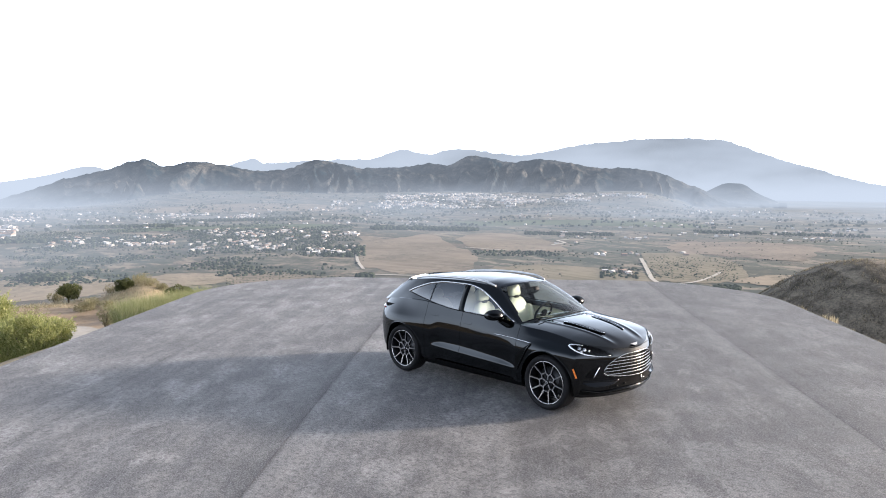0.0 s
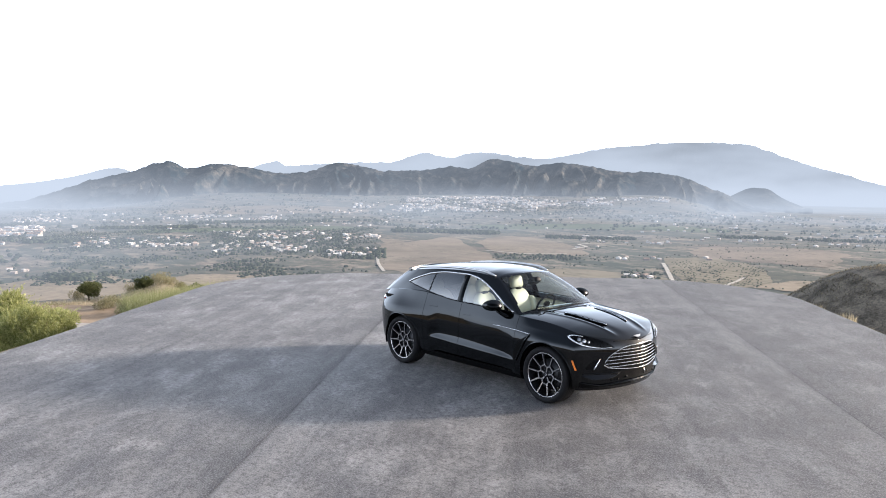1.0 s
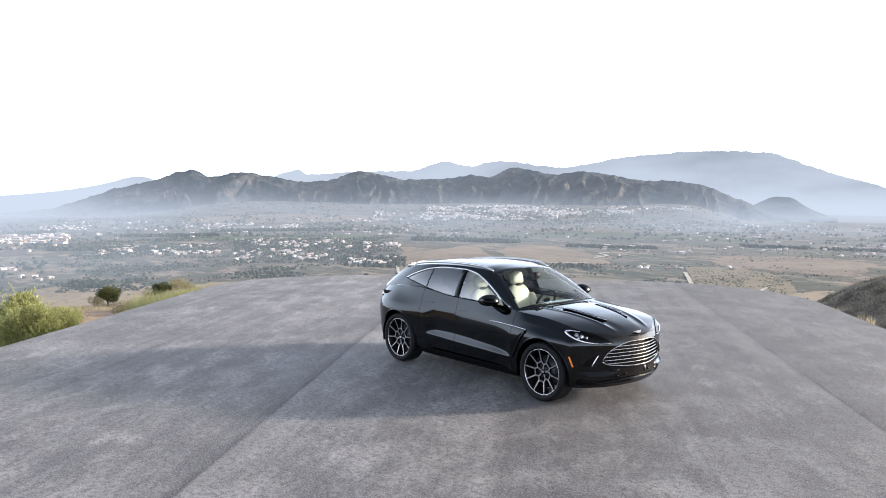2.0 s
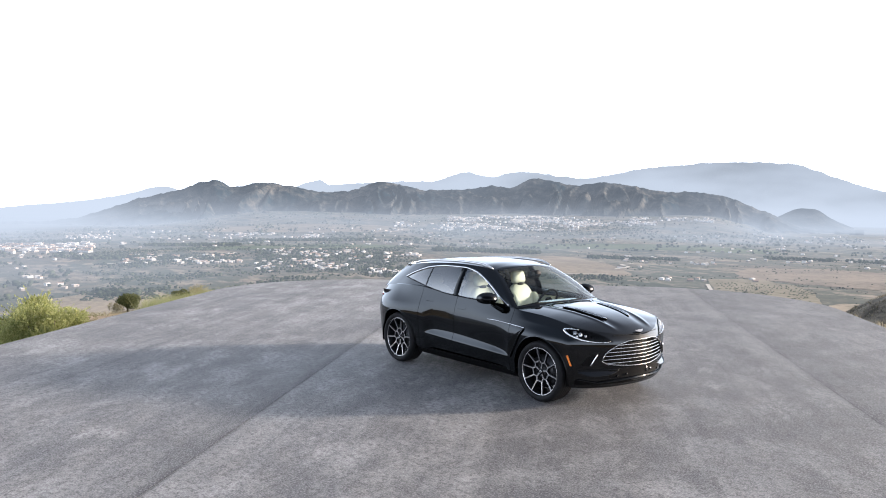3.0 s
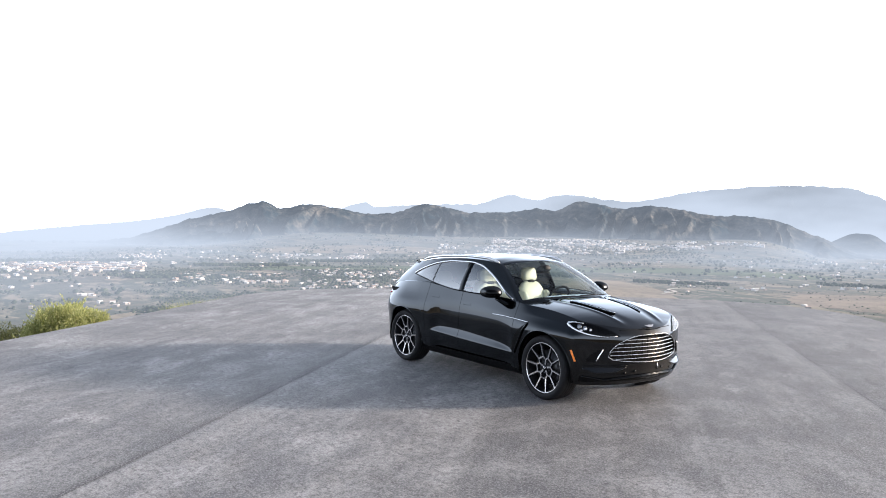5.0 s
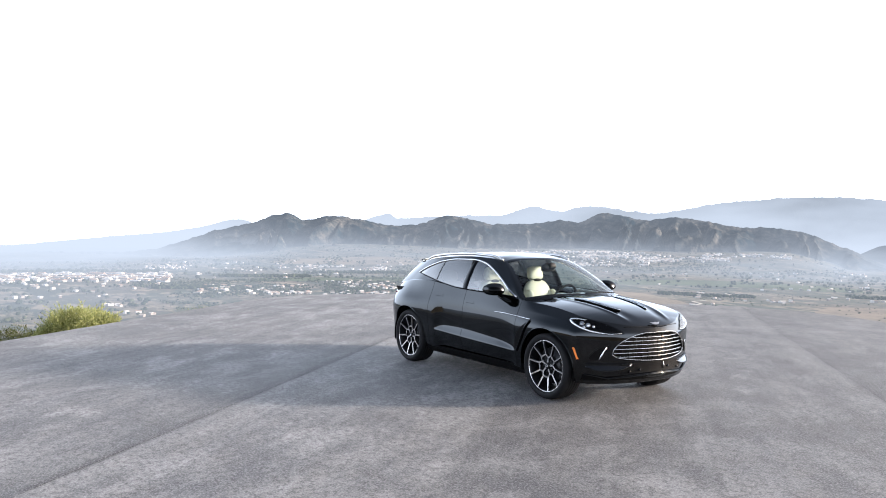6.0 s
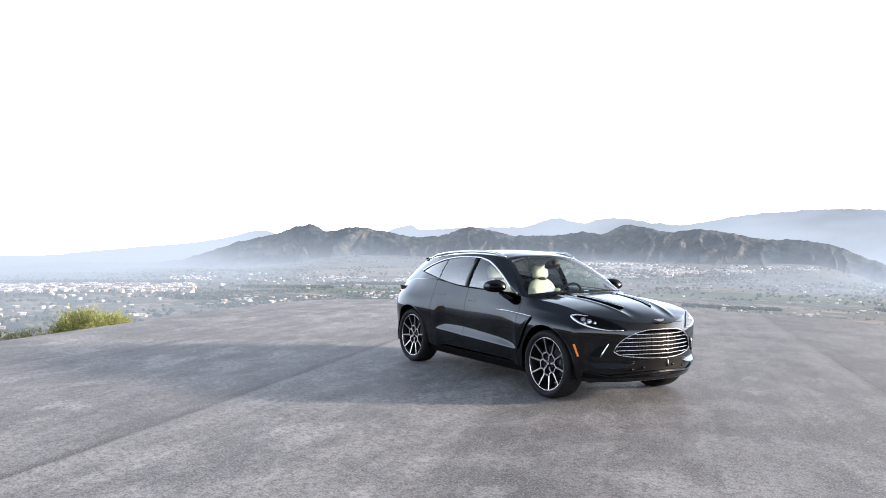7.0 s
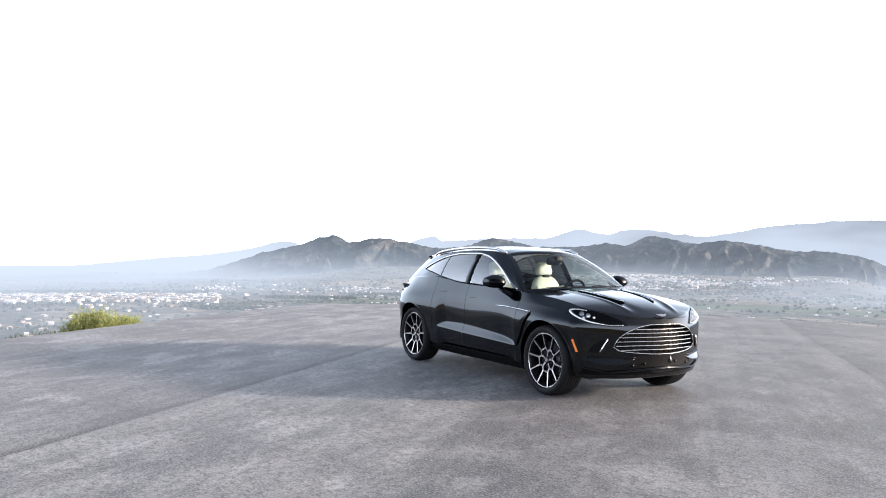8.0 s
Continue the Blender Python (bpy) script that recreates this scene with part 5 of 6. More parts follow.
def front_seat(y):
    seat = thing("front_seat", "cream leather front seat", "")
    seat.parent = car
    cushion("seat_base", 0.52, 0.50, 0.20, pose(0.16, y, 0.62, 0, -8, 0), CREAM, seat)
    cushion("backrest", 0.17, 0.52, 0.66, pose(-0.14, y, 0.96, 0, -17, 0), CREAM, seat, "", 0.16)
    cushion("seat_bolster", 0.20, 0.10, 0.50, pose(-0.06, y - 0.22, 0.90, 0, -17, 0), CREAM, seat)
    cushion("seat_bolster", 0.20, 0.10, 0.50, pose(-0.06, y + 0.22, 0.90, 0, -17, 0), CREAM, seat)
    cushion("headrest", 0.11, 0.25, 0.20, pose(-0.245, y, 1.375, 0, -12, 0), CREAM, seat, "", 0.06, 4.2)
    cushion("headrest_collar", 0.12, 0.14, 0.05, pose(-0.22, y, 1.268, 0, -12, 0), DARK_TRIM, seat)


for y in (-0.39, 0.39):
    front_seat(y)
    cushion("rear_backrest", 0.18, 0.58, 0.62, pose(-1.18, y, 0.92, 0, -18, 0), CREAM, car, "cream leather rear seat")
    cushion("rear_headrest", 0.10, 0.26, 0.17, pose(-1.30, y, 1.29, 0, -12, 0), CREAM, car)
    cushion("door_card", 0.9, 0.05, 0.22, pose(0.1, y * 2.06, 0.98, 0, 0, 0), CREAM, car)
cushion("rear_bench", 0.5, 1.3, 0.2, pose(-0.95, 0, 0.60, 0, -6, 0), CREAM, car)
cushion("centre_console", 0.95, 0.26, 0.34, pose(0.25, 0, 0.68, 0, -6, 0), DARK_TRIM, car)
wheel_m = pose(0.38, 0.40, 1.075, 0, -64, 0)
ring = [wheel_m @ Vector((0.185 * math.cos(a), 0.19 * math.sin(a), 0)) for a in np.linspace(0, 2 * math.pi, 41)]
v, f = tube(ring, 0.017, 8, 1.0, False)
steer = part("steering_wheel", mesh_of("steering_wheel", v, f), DARK_TRIM, car, "dark leather steering wheel with silver spokes")
sp = [tube([wheel_m @ Vector((0.03 * c, 0.03 * s, -0.02)), wheel_m @ Vector((0.18 * c, 0.18 * s, 0))], 0.016, 6, 0.6) for c, s in ((0, 1), (0, -1), (-1, 0))]
part("wheel_spoke", mesh_of("wheel_spoke", *joined(sp)), SATIN, steer)
cushion("airbag_pad", 0.13, 0.13, 0.05, wheel_m @ pose(0, 0, -0.01), DARK_TRIM, steer)
cushion("rear_view_mirror", 0.04, 0.24, 0.075, pose(0.47, 0.0, 1.475, 0, -15, 0), DARK_TRIM, car)
cushion("mirror_stalk", 0.14, 0.13, 0.09, pose(0.52, 0.0, 1.505, 0, -30, 0), DARK_TRIM, car)
cushion("rain_sensor_shroud", 0.12, 0.20, 0.10, pose(0.50, -0.02, 1.50, 0, -30, 0), DARK_TRIM, car)

# ---- the valley: fields, tracks, woods and white houses ----


def hazed_mat(name, stops, scale=0.05, rough=0.95, island=False):
    """A far surface in a few tones, the valley's haze painted in."""
    n = Nodes(name)
    if island:
        fac = n.t.nodes.new("ShaderNodeNewGeometry").outputs["Random Per Island"]
    else:
        fac = n.noise(n.pos(), scale, 6.0, 0.65)
    c = n.ramp(fac, stops)
    return n.done(with_painted_haze(n, n.bsdf(c, rough, 0.0, None, 0.0, 0.1)))


def field_mat(name, a, b, turn, rows):
    n = Nodes(name)
    p = n.pos()
    wave = n.add("ShaderNodeTexWave", Vector=n.scaled(p, (rows, rows, 0), turn), Scale=1.0, Distortion=2.5, Detail=3.0)
    tone = n.math("ADD", n.math("MULTIPLY", wave.outputs["Fac"], 0.14), n.math("MULTIPLY", n.noise(p, 0.012, 7.0, 0.7), 0.86))
    c = n.ramp(tone, [(0.36, a), (0.60, b)])
    rank = n.grey(n.noise(p, 0.11, 5.0, 0.72), 0.50, 0.62, 0.0, 0.55)
    c = n.mix(n.math("MULTIPLY", rank, n.grey(n.noise(p, 0.008, 4.0, 0.6), 0.42, 0.58)), c, (0.045, 0.048, 0.03))
    # painted haze emission over the field's own colours
    return n.done(with_painted_haze(n, n.bsdf(c, 1.0, 0.0, None, 0.0, 0.1)))


TAN = field_mat("tan_stubble_field", (0.115, 0.092, 0.066), (0.205, 0.165, 0.12), 0.4, 0.02)
SAND = field_mat("pale_sandy_field", (0.17, 0.135, 0.09), (0.26, 0.21, 0.15), 1.2, 0.05)
EARTH = field_mat("brown_ploughed_field", (0.115, 0.092, 0.070), (0.205, 0.162, 0.12), 2.0, 0.04)
GREEN = field_mat("green_irrigated_field", (0.045, 0.062, 0.03), (0.075, 0.095, 0.045), 0.9, 0.03)
GREY_HILL = field_mat("grey_green_slope", (0.11, 0.095, 0.06), (0.19, 0.16, 0.11), 0.2, 0.03)
TRACK = hazed_mat("pale_dirt_track", [(0.3, (0.30, 0.27, 0.23)), (0.7, (0.42, 0.39, 0.34))], 0.1)
TREES = hazed_mat("far_tree_green", [(0.0, (0.014, 0.021, 0.016)), (0.5, (0.026, 0.035, 0.025)), (1.0, (0.050, 0.060, 0.038))], island=True)
OLIVES = hazed_mat("olive_tree_green", [(0.0, (0.05, 0.056, 0.036)), (1.0, (0.10, 0.102, 0.068))], island=True)
WHITEWASH = hazed_mat("whitewashed_wall", [(0.0, (0.15, 0.13, 0.12)), (0.5, (0.30, 0.28, 0.26)), (1.0, (0.48, 0.47, 0.455))], island=True)
ROOFS = hazed_mat("clay_tile_roof", [(0.0, (0.24, 0.16, 0.125)), (0.3, (0.32, 0.25, 0.21)), (0.55, (0.46, 0.43, 0.40)), (1.0, (0.60, 0.585, 0.57))], island=True)


def valley(deg, dist, lift=0.0):
    p = bearing(deg, dist)
    u = p.x * UX + p.y * UY
    v = p.x * VX + p.y * VY
    return Vector((p.x, p.y, float(ground_height(u, v)) + lift))


def field(name, outline, mat, label, lift=0.5):
    """A field draped on the valley's ground; outline in bearing and distance."""
    line = spline(outline + outline[:1], 16)[:-1]
    c = line.mean(0)
    for q in line:                                  # hedges and banks make the edge uneven
        k = 1 + 0.10 * noise.fractal(Vector((q[0] * 0.9, q[1] * 0.012, 5)), 0.8, 2.1, 4)
        q[:] = c + (q - c) * k
    verts, faces = [valley(c[0], c[1], lift)], []
    rings, n = 7, len(line)
    for r in range(1, rings + 1):
        for b, d in line:
            verts.append(valley(c[0] + (b - c[0]) * r / rings, c[1] + (d - c[1]) * r / rings, lift))
    for i in range(n):
        faces.append((0, 1 + i, 1 + (i + 1) % n))
        for r in range(rings - 1):
            a = 1 + r * n
            faces.append((a + i, a + n + i, a + n + (i + 1) % n, a + (i + 1) % n))
    ob = part(name, mesh_of(name, verts, faces), mat)
    return tagged(ob, label, "field", kind="structure")


field("ground_field_tan", [(-10.3, 1390), (-10.4, 1100), (-10.1, 930), (-6, 850), (-2.2, 860), (-1.9, 1100), (-3.4, 1190), (-5.2, 1440), (-8, 1330)], TAN, "wide tan stubble field in the valley")
field("ground_field_furrowed", [(-3.3, 1330), (-1.7, 1150), (1.5, 1130), (4.9, 1150), (3.6, 1330), (0.5, 1500), (-1.8, 1490)], TAN, "tan furrowed field on a low rise")
field("ground_field_sandy", [(-27, 850), (-24, 915), (-20.5, 900), (-19, 850), (-21, 800), (-25, 800)], SAND, "pale dry mound among olive trees")
field("ground_field_red", [(-20.5, 860), (-17.5, 900), (-14, 850), (-12, 800), (-15, 770), (-19, 780)], TAN, "tan dry orchard slope")
field("ground_field_left", [(-36, 900), (-31, 960), (-27, 840), (-29, 760), (-36, 760)], SAND, "pale dry field")
field("ground_field_green", [(-27, 1760), (-19, 1800), (-12, 1740), (-12, 1620), (-19, 1640), (-27, 1640)], GREEN, "green irrigated field")
field("ground_field_meadow", [(-3, 1960), (6, 1980), (14, 1900), (14, 1760), (5, 1800), (-3, 1800)], GREEN, "hazy green field")
field("ground_field_slope", [(-2, 900), (3, 960), (9, 930), (12, 860), (9, 780), (0, 780)], GREY_HILL, "grey-green grazed slope")
field("ground_field_brown", [(13, 1340), (18, 1370), (22, 1280), (21, 1100), (16, 1120), (12.5, 1180)], EARTH, "brown field with tracks")
field("ground_field_pale", [(16.3, 860), (19, 930), (23, 950), (24, 900), (20, 850)], SAND, "pale stubble strip")
field("ground_field_orchard", [(10.5, 1130), (14, 1150), (17.4, 1000), (16.5, 860), (12.5, 850), (11, 960)], GREY_HILL, "sandy olive grove slope")
field("ground_field_foot", [(-26, 2560), (-18, 2640), (-12, 2560), (-12, 2420), (-19, 2380), (-26, 2420)], TAN, "tan field below the mountains")


def track(points, width, label):
    line = spline(points, 10)
    verts, faces = [], []
    pts = [valley(b, d, 0.9) for b, d in line]
    for i, p in enumerate(pts):
        d = (pts[min(i + 1, len(pts) - 1)] - pts[max(i - 1, 0)])
        s = Vector((-d.y, d.x, 0)).normalized() * width / 2
        verts += [p - s, p + s]
    for i in range(len(pts) - 1):
        faces.append((2 * i, 2 * i + 2, 2 * i + 3, 2 * i + 1))
    tagged(part("road", mesh_of("road", verts, faces), TRACK), label, "road", kind="structure")


track([(10.4, 1060), (10.9, 930), (11.2, 860), (11.8, 815)], 5, "pale dirt track over the slope")
track([(12.0, 815), (14.0, 840), (15.2, 890), (15.9, 940)], 4, "pale dirt track along a grove")
track([(-10.6, 1090), (-10.5, 990), (-10.1, 905)], 4, "pale dirt track beside a field")
track([(-33, 1330), (-29, 1380), (-25.5, 1450)], 6, "pale road between settlements")
track([(4.0, 1240), (4.9, 1290), (4.4, 1330), (5.2, 1370)], 6, "winding pale track")
track([(-9.5, 850), (-6, 838), (-2, 842)], 5, "pale track along a field's edge")
track([(-2.5, 1180), (0.4, 1140), (3.5, 1150)], 5, "pale furrow line")

# woods and scattered trees: (bearing from, to, distance from, to, how many, height)
WOODS = [(-34.5, -30, 1420, 1475, 380, 6), (-30, -23.5, 1810, 1880, 400, 7), (-9.6, -1.5, 1560, 1670, 620, 7), (2, 8.5, 1480, 1540, 260, 6), (-24, -14, 1980, 2080, 420, 7),
         (-33, -30.3, 900, 960, 300, 6), (-10.6, -9.4, 815, 845, 140, 5), (15.6, 17.2, 795, 822, 130, 4.5), (-48, -34, 1930, 2050, 420, 8), (14, 25, 1590, 1660, 260, 6),
         (-13, -10, 1050, 1200, 160, 5.5), (-2.3, 4.5, 1060, 1130, 150, 4), (7.5, 10.2, 850, 950, 90, 4)]
GARDENS = [(-31.5, -23.5, 1320, 1500, 420, 4.5), (-22.5, -12.5, 1150, 1620, 900, 4.5), (-15, -10.5, 1060, 1220, 150, 4), (-8.4, 6.8, 2450, 2900, 500, 6)]
# loose trees that gather in clusters and along hedges
GROVES = [(-34, 14, 2300, 3050, 2600, 6), (-34, -10.5, 860, 1750, 12000, 3.0), (1, 26, 860, 1700, 3000, 2.1), (-48, -34, 900, 1750, 1500, 5), (-45, 26, 1750, 2600, 5200, 6), (-36, 26, 760, 1100, 1000, 1.8)]


def blob(rng, p, size, height, out):
    """A small uneven crown."""
    v, f = out
    k = len(v)
    n = 6
    ph = rng.uniform(0, 6.28)
    for z, r in ((0.0, 0.6), (0.38, 1.0), (0.82, 0.72)):
        for i in range(n):
            a = ph + 2 * math.pi * i / n
            rr = r * size * rng.uniform(0.7, 1.2)
            v.append((p.x + rr * math.cos(a), p.y + rr * math.sin(a), p.z + height * z * rng.uniform(0.85, 1.15)))
    v.append((p.x + size * rng.uniform(-0.3, 0.3), p.y, p.z + height * rng.uniform(0.92, 1.08)))
    for l in range(2):
        for i in range(n):
            f.append((k + l * n + i, k + l * n + (i + 1) % n, k + (l + 1) * n + (i + 1) % n, k + (l + 1) * n + i))
    for i in range(n):
        f.append((k + 2 * n + i, k + 2 * n + (i + 1) % n, k + 3 * n))


rng = random.Random(5)
out = ([], [])
for b0, b1, d0, d1, count, tall in WOODS + GARDENS:
    for _ in range(count):
        b, d = rng.uniform(b0, b1), rng.uniform(d0, d1)
        if (-10 < b < -2 and 870 < d < 1400) or (-3 < b < 4.8 and 1135 < d < 1450):
            continue
        h = tall * rng.uniform(0.5, 1.3)
        h *= 0.72
        blob(rng, valley(b, d, -0.3), h * rng.uniform(0.5, 0.9), h, out)
for b0, b1, d0, d1, count, tall in GROVES:
    for _ in range(count):
        b, d = rng.uniform(b0, b1), rng.uniform(d0, d1)
        if (-10 < b < -2 and 870 < d < 1400) or (-3 < b < 4.8 and 1135 < d < 1450):
            continue
        p = valley(b, d, -0.3)
        if noise.fractal(Vector((p.x * 0.010, p.y * 0.010, 2)), 0.5, 2.3, 5) < rng.uniform(-0.05, 0.4):
            continue
        h = tall * rng.uniform(0.4, 1.4)
        h *= 0.75
        blob(rng, p, h * rng.uniform(0.5, 1.0), h, out)
tagged(part("far_trees", mesh_of("far_trees", *out), TREES), "dark trees scattered over the hazy valley", "trees", kind="stuff")
out = ([], [])
for i in range(26):
    for j in range(20):
        b = 10.9 + 6.2 * (i + 0.25 * j % 1) / 26 + rng.uniform(-0.04, 0.04)
        d = 870 + 230 * j / 20 + rng.uniform(-4, 4)
        if rng.random() < 0.62 and noise.noise(Vector((b * 0.9, d * 0.02, 4))) > -0.25:
            blob(rng, valley(b + rng.uniform(-0.06, 0.06), d + rng.uniform(-6, 6)), rng.uniform(0.7, 1.4), rng.uniform(1.0, 1.9), out)
for i in range(34):
    for j in range(7):
        b = -20 + 8 * i / 34 + rng.uniform(-0.03, 0.03)
        d = 775 + 90 * j / 7 + rng.uniform(-3, 3)
        if rng.random() < 0.55:
            blob(rng, valley(b, d), rng.uniform(0.7, 1.3), rng.uniform(0.8, 1.5), out)
tagged(part("olive_groves", mesh_of("olive_groves", *out), OLIVES), "rows of small olive trees on sandy slopes", "trees", kind="stuff")

# settlements: (bearing from, to, distance from, to, how many)
TOWNS = [(-8.4, 1.2, 2480, 2990, 900), (-3.5, 3.0, 2650, 2900, 360), (1.2, 6.8, 2720, 2860, 200), (5, 10.6, 2890, 3010, 150), (-12.5, -8, 2450, 2720, 60), (-48, -34, 1700, 1850, 330), (-35, -29, 2080, 2300, 60),
         (-26, -18, 2120, 2320, 110), (-31.5, -23.5, 1320, 1500, 90), (-22.5, -12.5, 1150, 1620, 150), (-13.2, -10.4, 1380, 1480, 30), (-14.5, -10.6, 1080, 1200, 26), (4.6, 11, 1380, 1560, 26),
         (13, 17, 1480, 1600, 10), (18.5, 23, 1330, 1600, 10), (8, 26, 1700, 2700, 90), (-34, 4, 1750, 2500, 130), (-48, -34, 1000, 1600, 60)]
FARMS = [(7.6, 9.8, 880, 925, 9), (2, 14, 1000, 1300, 10)]


def house_shape(rng, p, w, d, h, turn, walls, roofs):
    c, s = math.cos(turn), math.sin(turn)
    at = lambda x, y, z: (p.x + c * x - s * y, p.y + s * x + c * y, p.z + z)
    v, f = walls
    k = len(v)
    for z in (-1.0, h):
        for x, y in ((-w / 2, -d / 2), (w / 2, -d / 2), (w / 2, d / 2), (-w / 2, d / 2)):
            v.append(at(x, y, z))
    f += [(k, k + 1, k + 5, k + 4), (k + 1, k + 2, k + 6, k + 5), (k + 2, k + 3, k + 7, k + 6), (k + 3, k, k + 4, k + 7), (k + 4, k + 5, k + 6, k + 7)]
    v, f = roofs
    k = len(v)
    o = 0.4
    r = h + d * rng.uniform(0.12, 0.24)
    for x, y, z in ((-w / 2 - o, -d / 2 - o, h + 0.05), (w / 2 + o, -d / 2 - o, h + 0.05), (w / 2 + o, d / 2 + o, h + 0.05), (-w / 2 - o, d / 2 + o, h + 0.05), (-w / 2 - o, 0, r), (w / 2 + o, 0, r)):
        v.append(at(x, y, z))
    f += [(k, k + 1, k + 5, k + 4), (k + 2, k + 3, k + 4, k + 5), (k, k + 4, k + 3), (k + 1, k + 2, k + 5)]


walls, roofs = ([], []), ([], [])
for b0, b1, d0, d1, count in TOWNS + FARMS:
    for _ in range(count):
        for _ in range(6):                          # they gather along lanes and leave gaps
            p = valley(rng.uniform(b0, b1), rng.uniform(d0, d1))
            if noise.fractal(Vector((p.x * 0.009, p.y * 0.009, 7)), 0.7, 2.1, 3) > 0.12:
                break
        grow = 1.2 if p.length > 2300 else 0.75
        house_shape(rng, p, rng.uniform(5, 10) * grow, rng.uniform(4, 7), rng.uniform(2.2, 4.2) * grow, rng.uniform(0, 3.14), walls, roofs)
for _ in range(340):                                # pale sheds at the valley's industrial edge
    p = valley(rng.uniform(-50, -33.5), 1560 + 340 * rng.random() ** 0.7)
    house_shape(rng, p, rng.uniform(7, 24), rng.uniform(6, 12), rng.uniform(2.5, 5.0), rng.uniform(0.4, 1.0), walls, roofs)
town = part("far_town", mesh_of("far_town", *walls, False), WHITEWASH)
tagged(town, "hundreds of small whitewashed houses across the hazy valley", "houses", kind="stuff")
part("roof", mesh_of("town_roofs", *roofs, False), ROOFS, town)

# ---- plants close by ----
LEAF_LIGHT = make_leaf("yellow_green_leaf", [(0.12, 0.14, 0.05), (0.25, 0.265, 0.10), (0.36, 0.365, 0.16), (0.20, 0.22, 0.075), (0.47, 0.46, 0.24)])
LEAF_DARK = make_leaf("dark_olive_leaf", [(0.045, 0.052, 0.024), (0.08, 0.09, 0.04), (0.12, 0.128, 0.06)])
LEAF_GREY = make_leaf("grey_green_leaf", [(0.13, 0.125, 0.07), (0.20, 0.185, 0.11), (0.29, 0.255, 0.16)])
GRASS = make_leaf("tall_green_grass", [(0.12, 0.145, 0.06), (0.19, 0.21, 0.095), (0.27, 0.275, 0.14), (0.40, 0.38, 0.24)])
STRAW = make_leaf("dry_straw_grass", [(0.22, 0.19, 0.125), (0.33, 0.29, 0.20), (0.42, 0.375, 0.27)])
SCRUB = make_leaf("dark_dry_scrub", [(0.060, 0.056, 0.042), (0.105, 0.094, 0.070), (0.16, 0.140, 0.105), (0.24, 0.208, 0.15)])
BARK = plain("grey_brown_bark", (0.09, 0.07, 0.05), 0.9, 0.0, 0.0, 0.4, 20.0, 0.5)
DIRT = plain("brown_dirt", (0.24, 0.175, 0.115), 0.95, 0.0, 0.0, 0.3, 1.2, 0.4)
PATH_MAT = plain("pale_concrete_track", (0.27, 0.25, 0.22), 0.9, 0.0, 0.0, 0.15, 2.0, 0.2)


def near_z(p):
    u, v = p.x * UX + p.y * UY, p.x * VX + p.y * VY
    z = float(ground_height(u, v))
    lift = float(step(0.5, 6.0, outside(u, v)))
    for scale, amp in ((0.06, 0.25), (0.17, 0.16), (0.5, 0.06)):
        wave = math.sin(u * scale * 2.1 + 1.7 * math.sin(v * scale * 1.3)) * math.sin(v * scale * 1.9 + 1.1 * math.sin(u * scale * 1.7))
        z += amp * wave * lift
    return z


def leaf(verts, faces, p, d, n, length, width):
    """One narrow leaf of two bent halves."""
    side = d.cross(n).normalized() * width * 0.5
    mid = p + d * length * 0.5 + n * length * 0.06
    k = len(verts)
    verts += [p, mid - side, mid + side, p + d * length]
    faces += [(k, k + 1, k + 2), (k + 1, k + 3, k + 2)]


def leafy(rng, lobes, count, length, width, droop=0.0):
    """A crown of many small leaves gathered in uneven lobes: (centre, radii)."""
    verts, faces = [], []
    weight = [r.x * r.y + r.y * r.z + r.x * r.z for _, r in lobes]
    for _ in range(count):
        c, r = rng.choices(lobes, weight)[0]
        a = Vector((rng.gauss(0, 1), rng.gauss(0, 1), rng.gauss(0, 1))).normalized()
        k = rng.uniform(0.35, 1.0) ** 0.45 * (1 + 0.25 * noise.noise(a * 2.3 + c))
        p = c + Vector((a.x * r.x, a.y * r.y, a.z * r.z)) * k
        d = (a + Vector((rng.gauss(0, 0.6), rng.gauss(0, 0.6), rng.gauss(0.35 - droop, 0.6)))).normalized()
        n = d.cross(Vector((rng.gauss(0, 1), rng.gauss(0, 1), rng.gauss(0, 1)))).normalized()
        leaf(verts, faces, p, d, n, length * rng.uniform(0.6, 1.4), width * rng.uniform(0.7, 1.3))
    return mesh_of("crown", verts, faces, False)


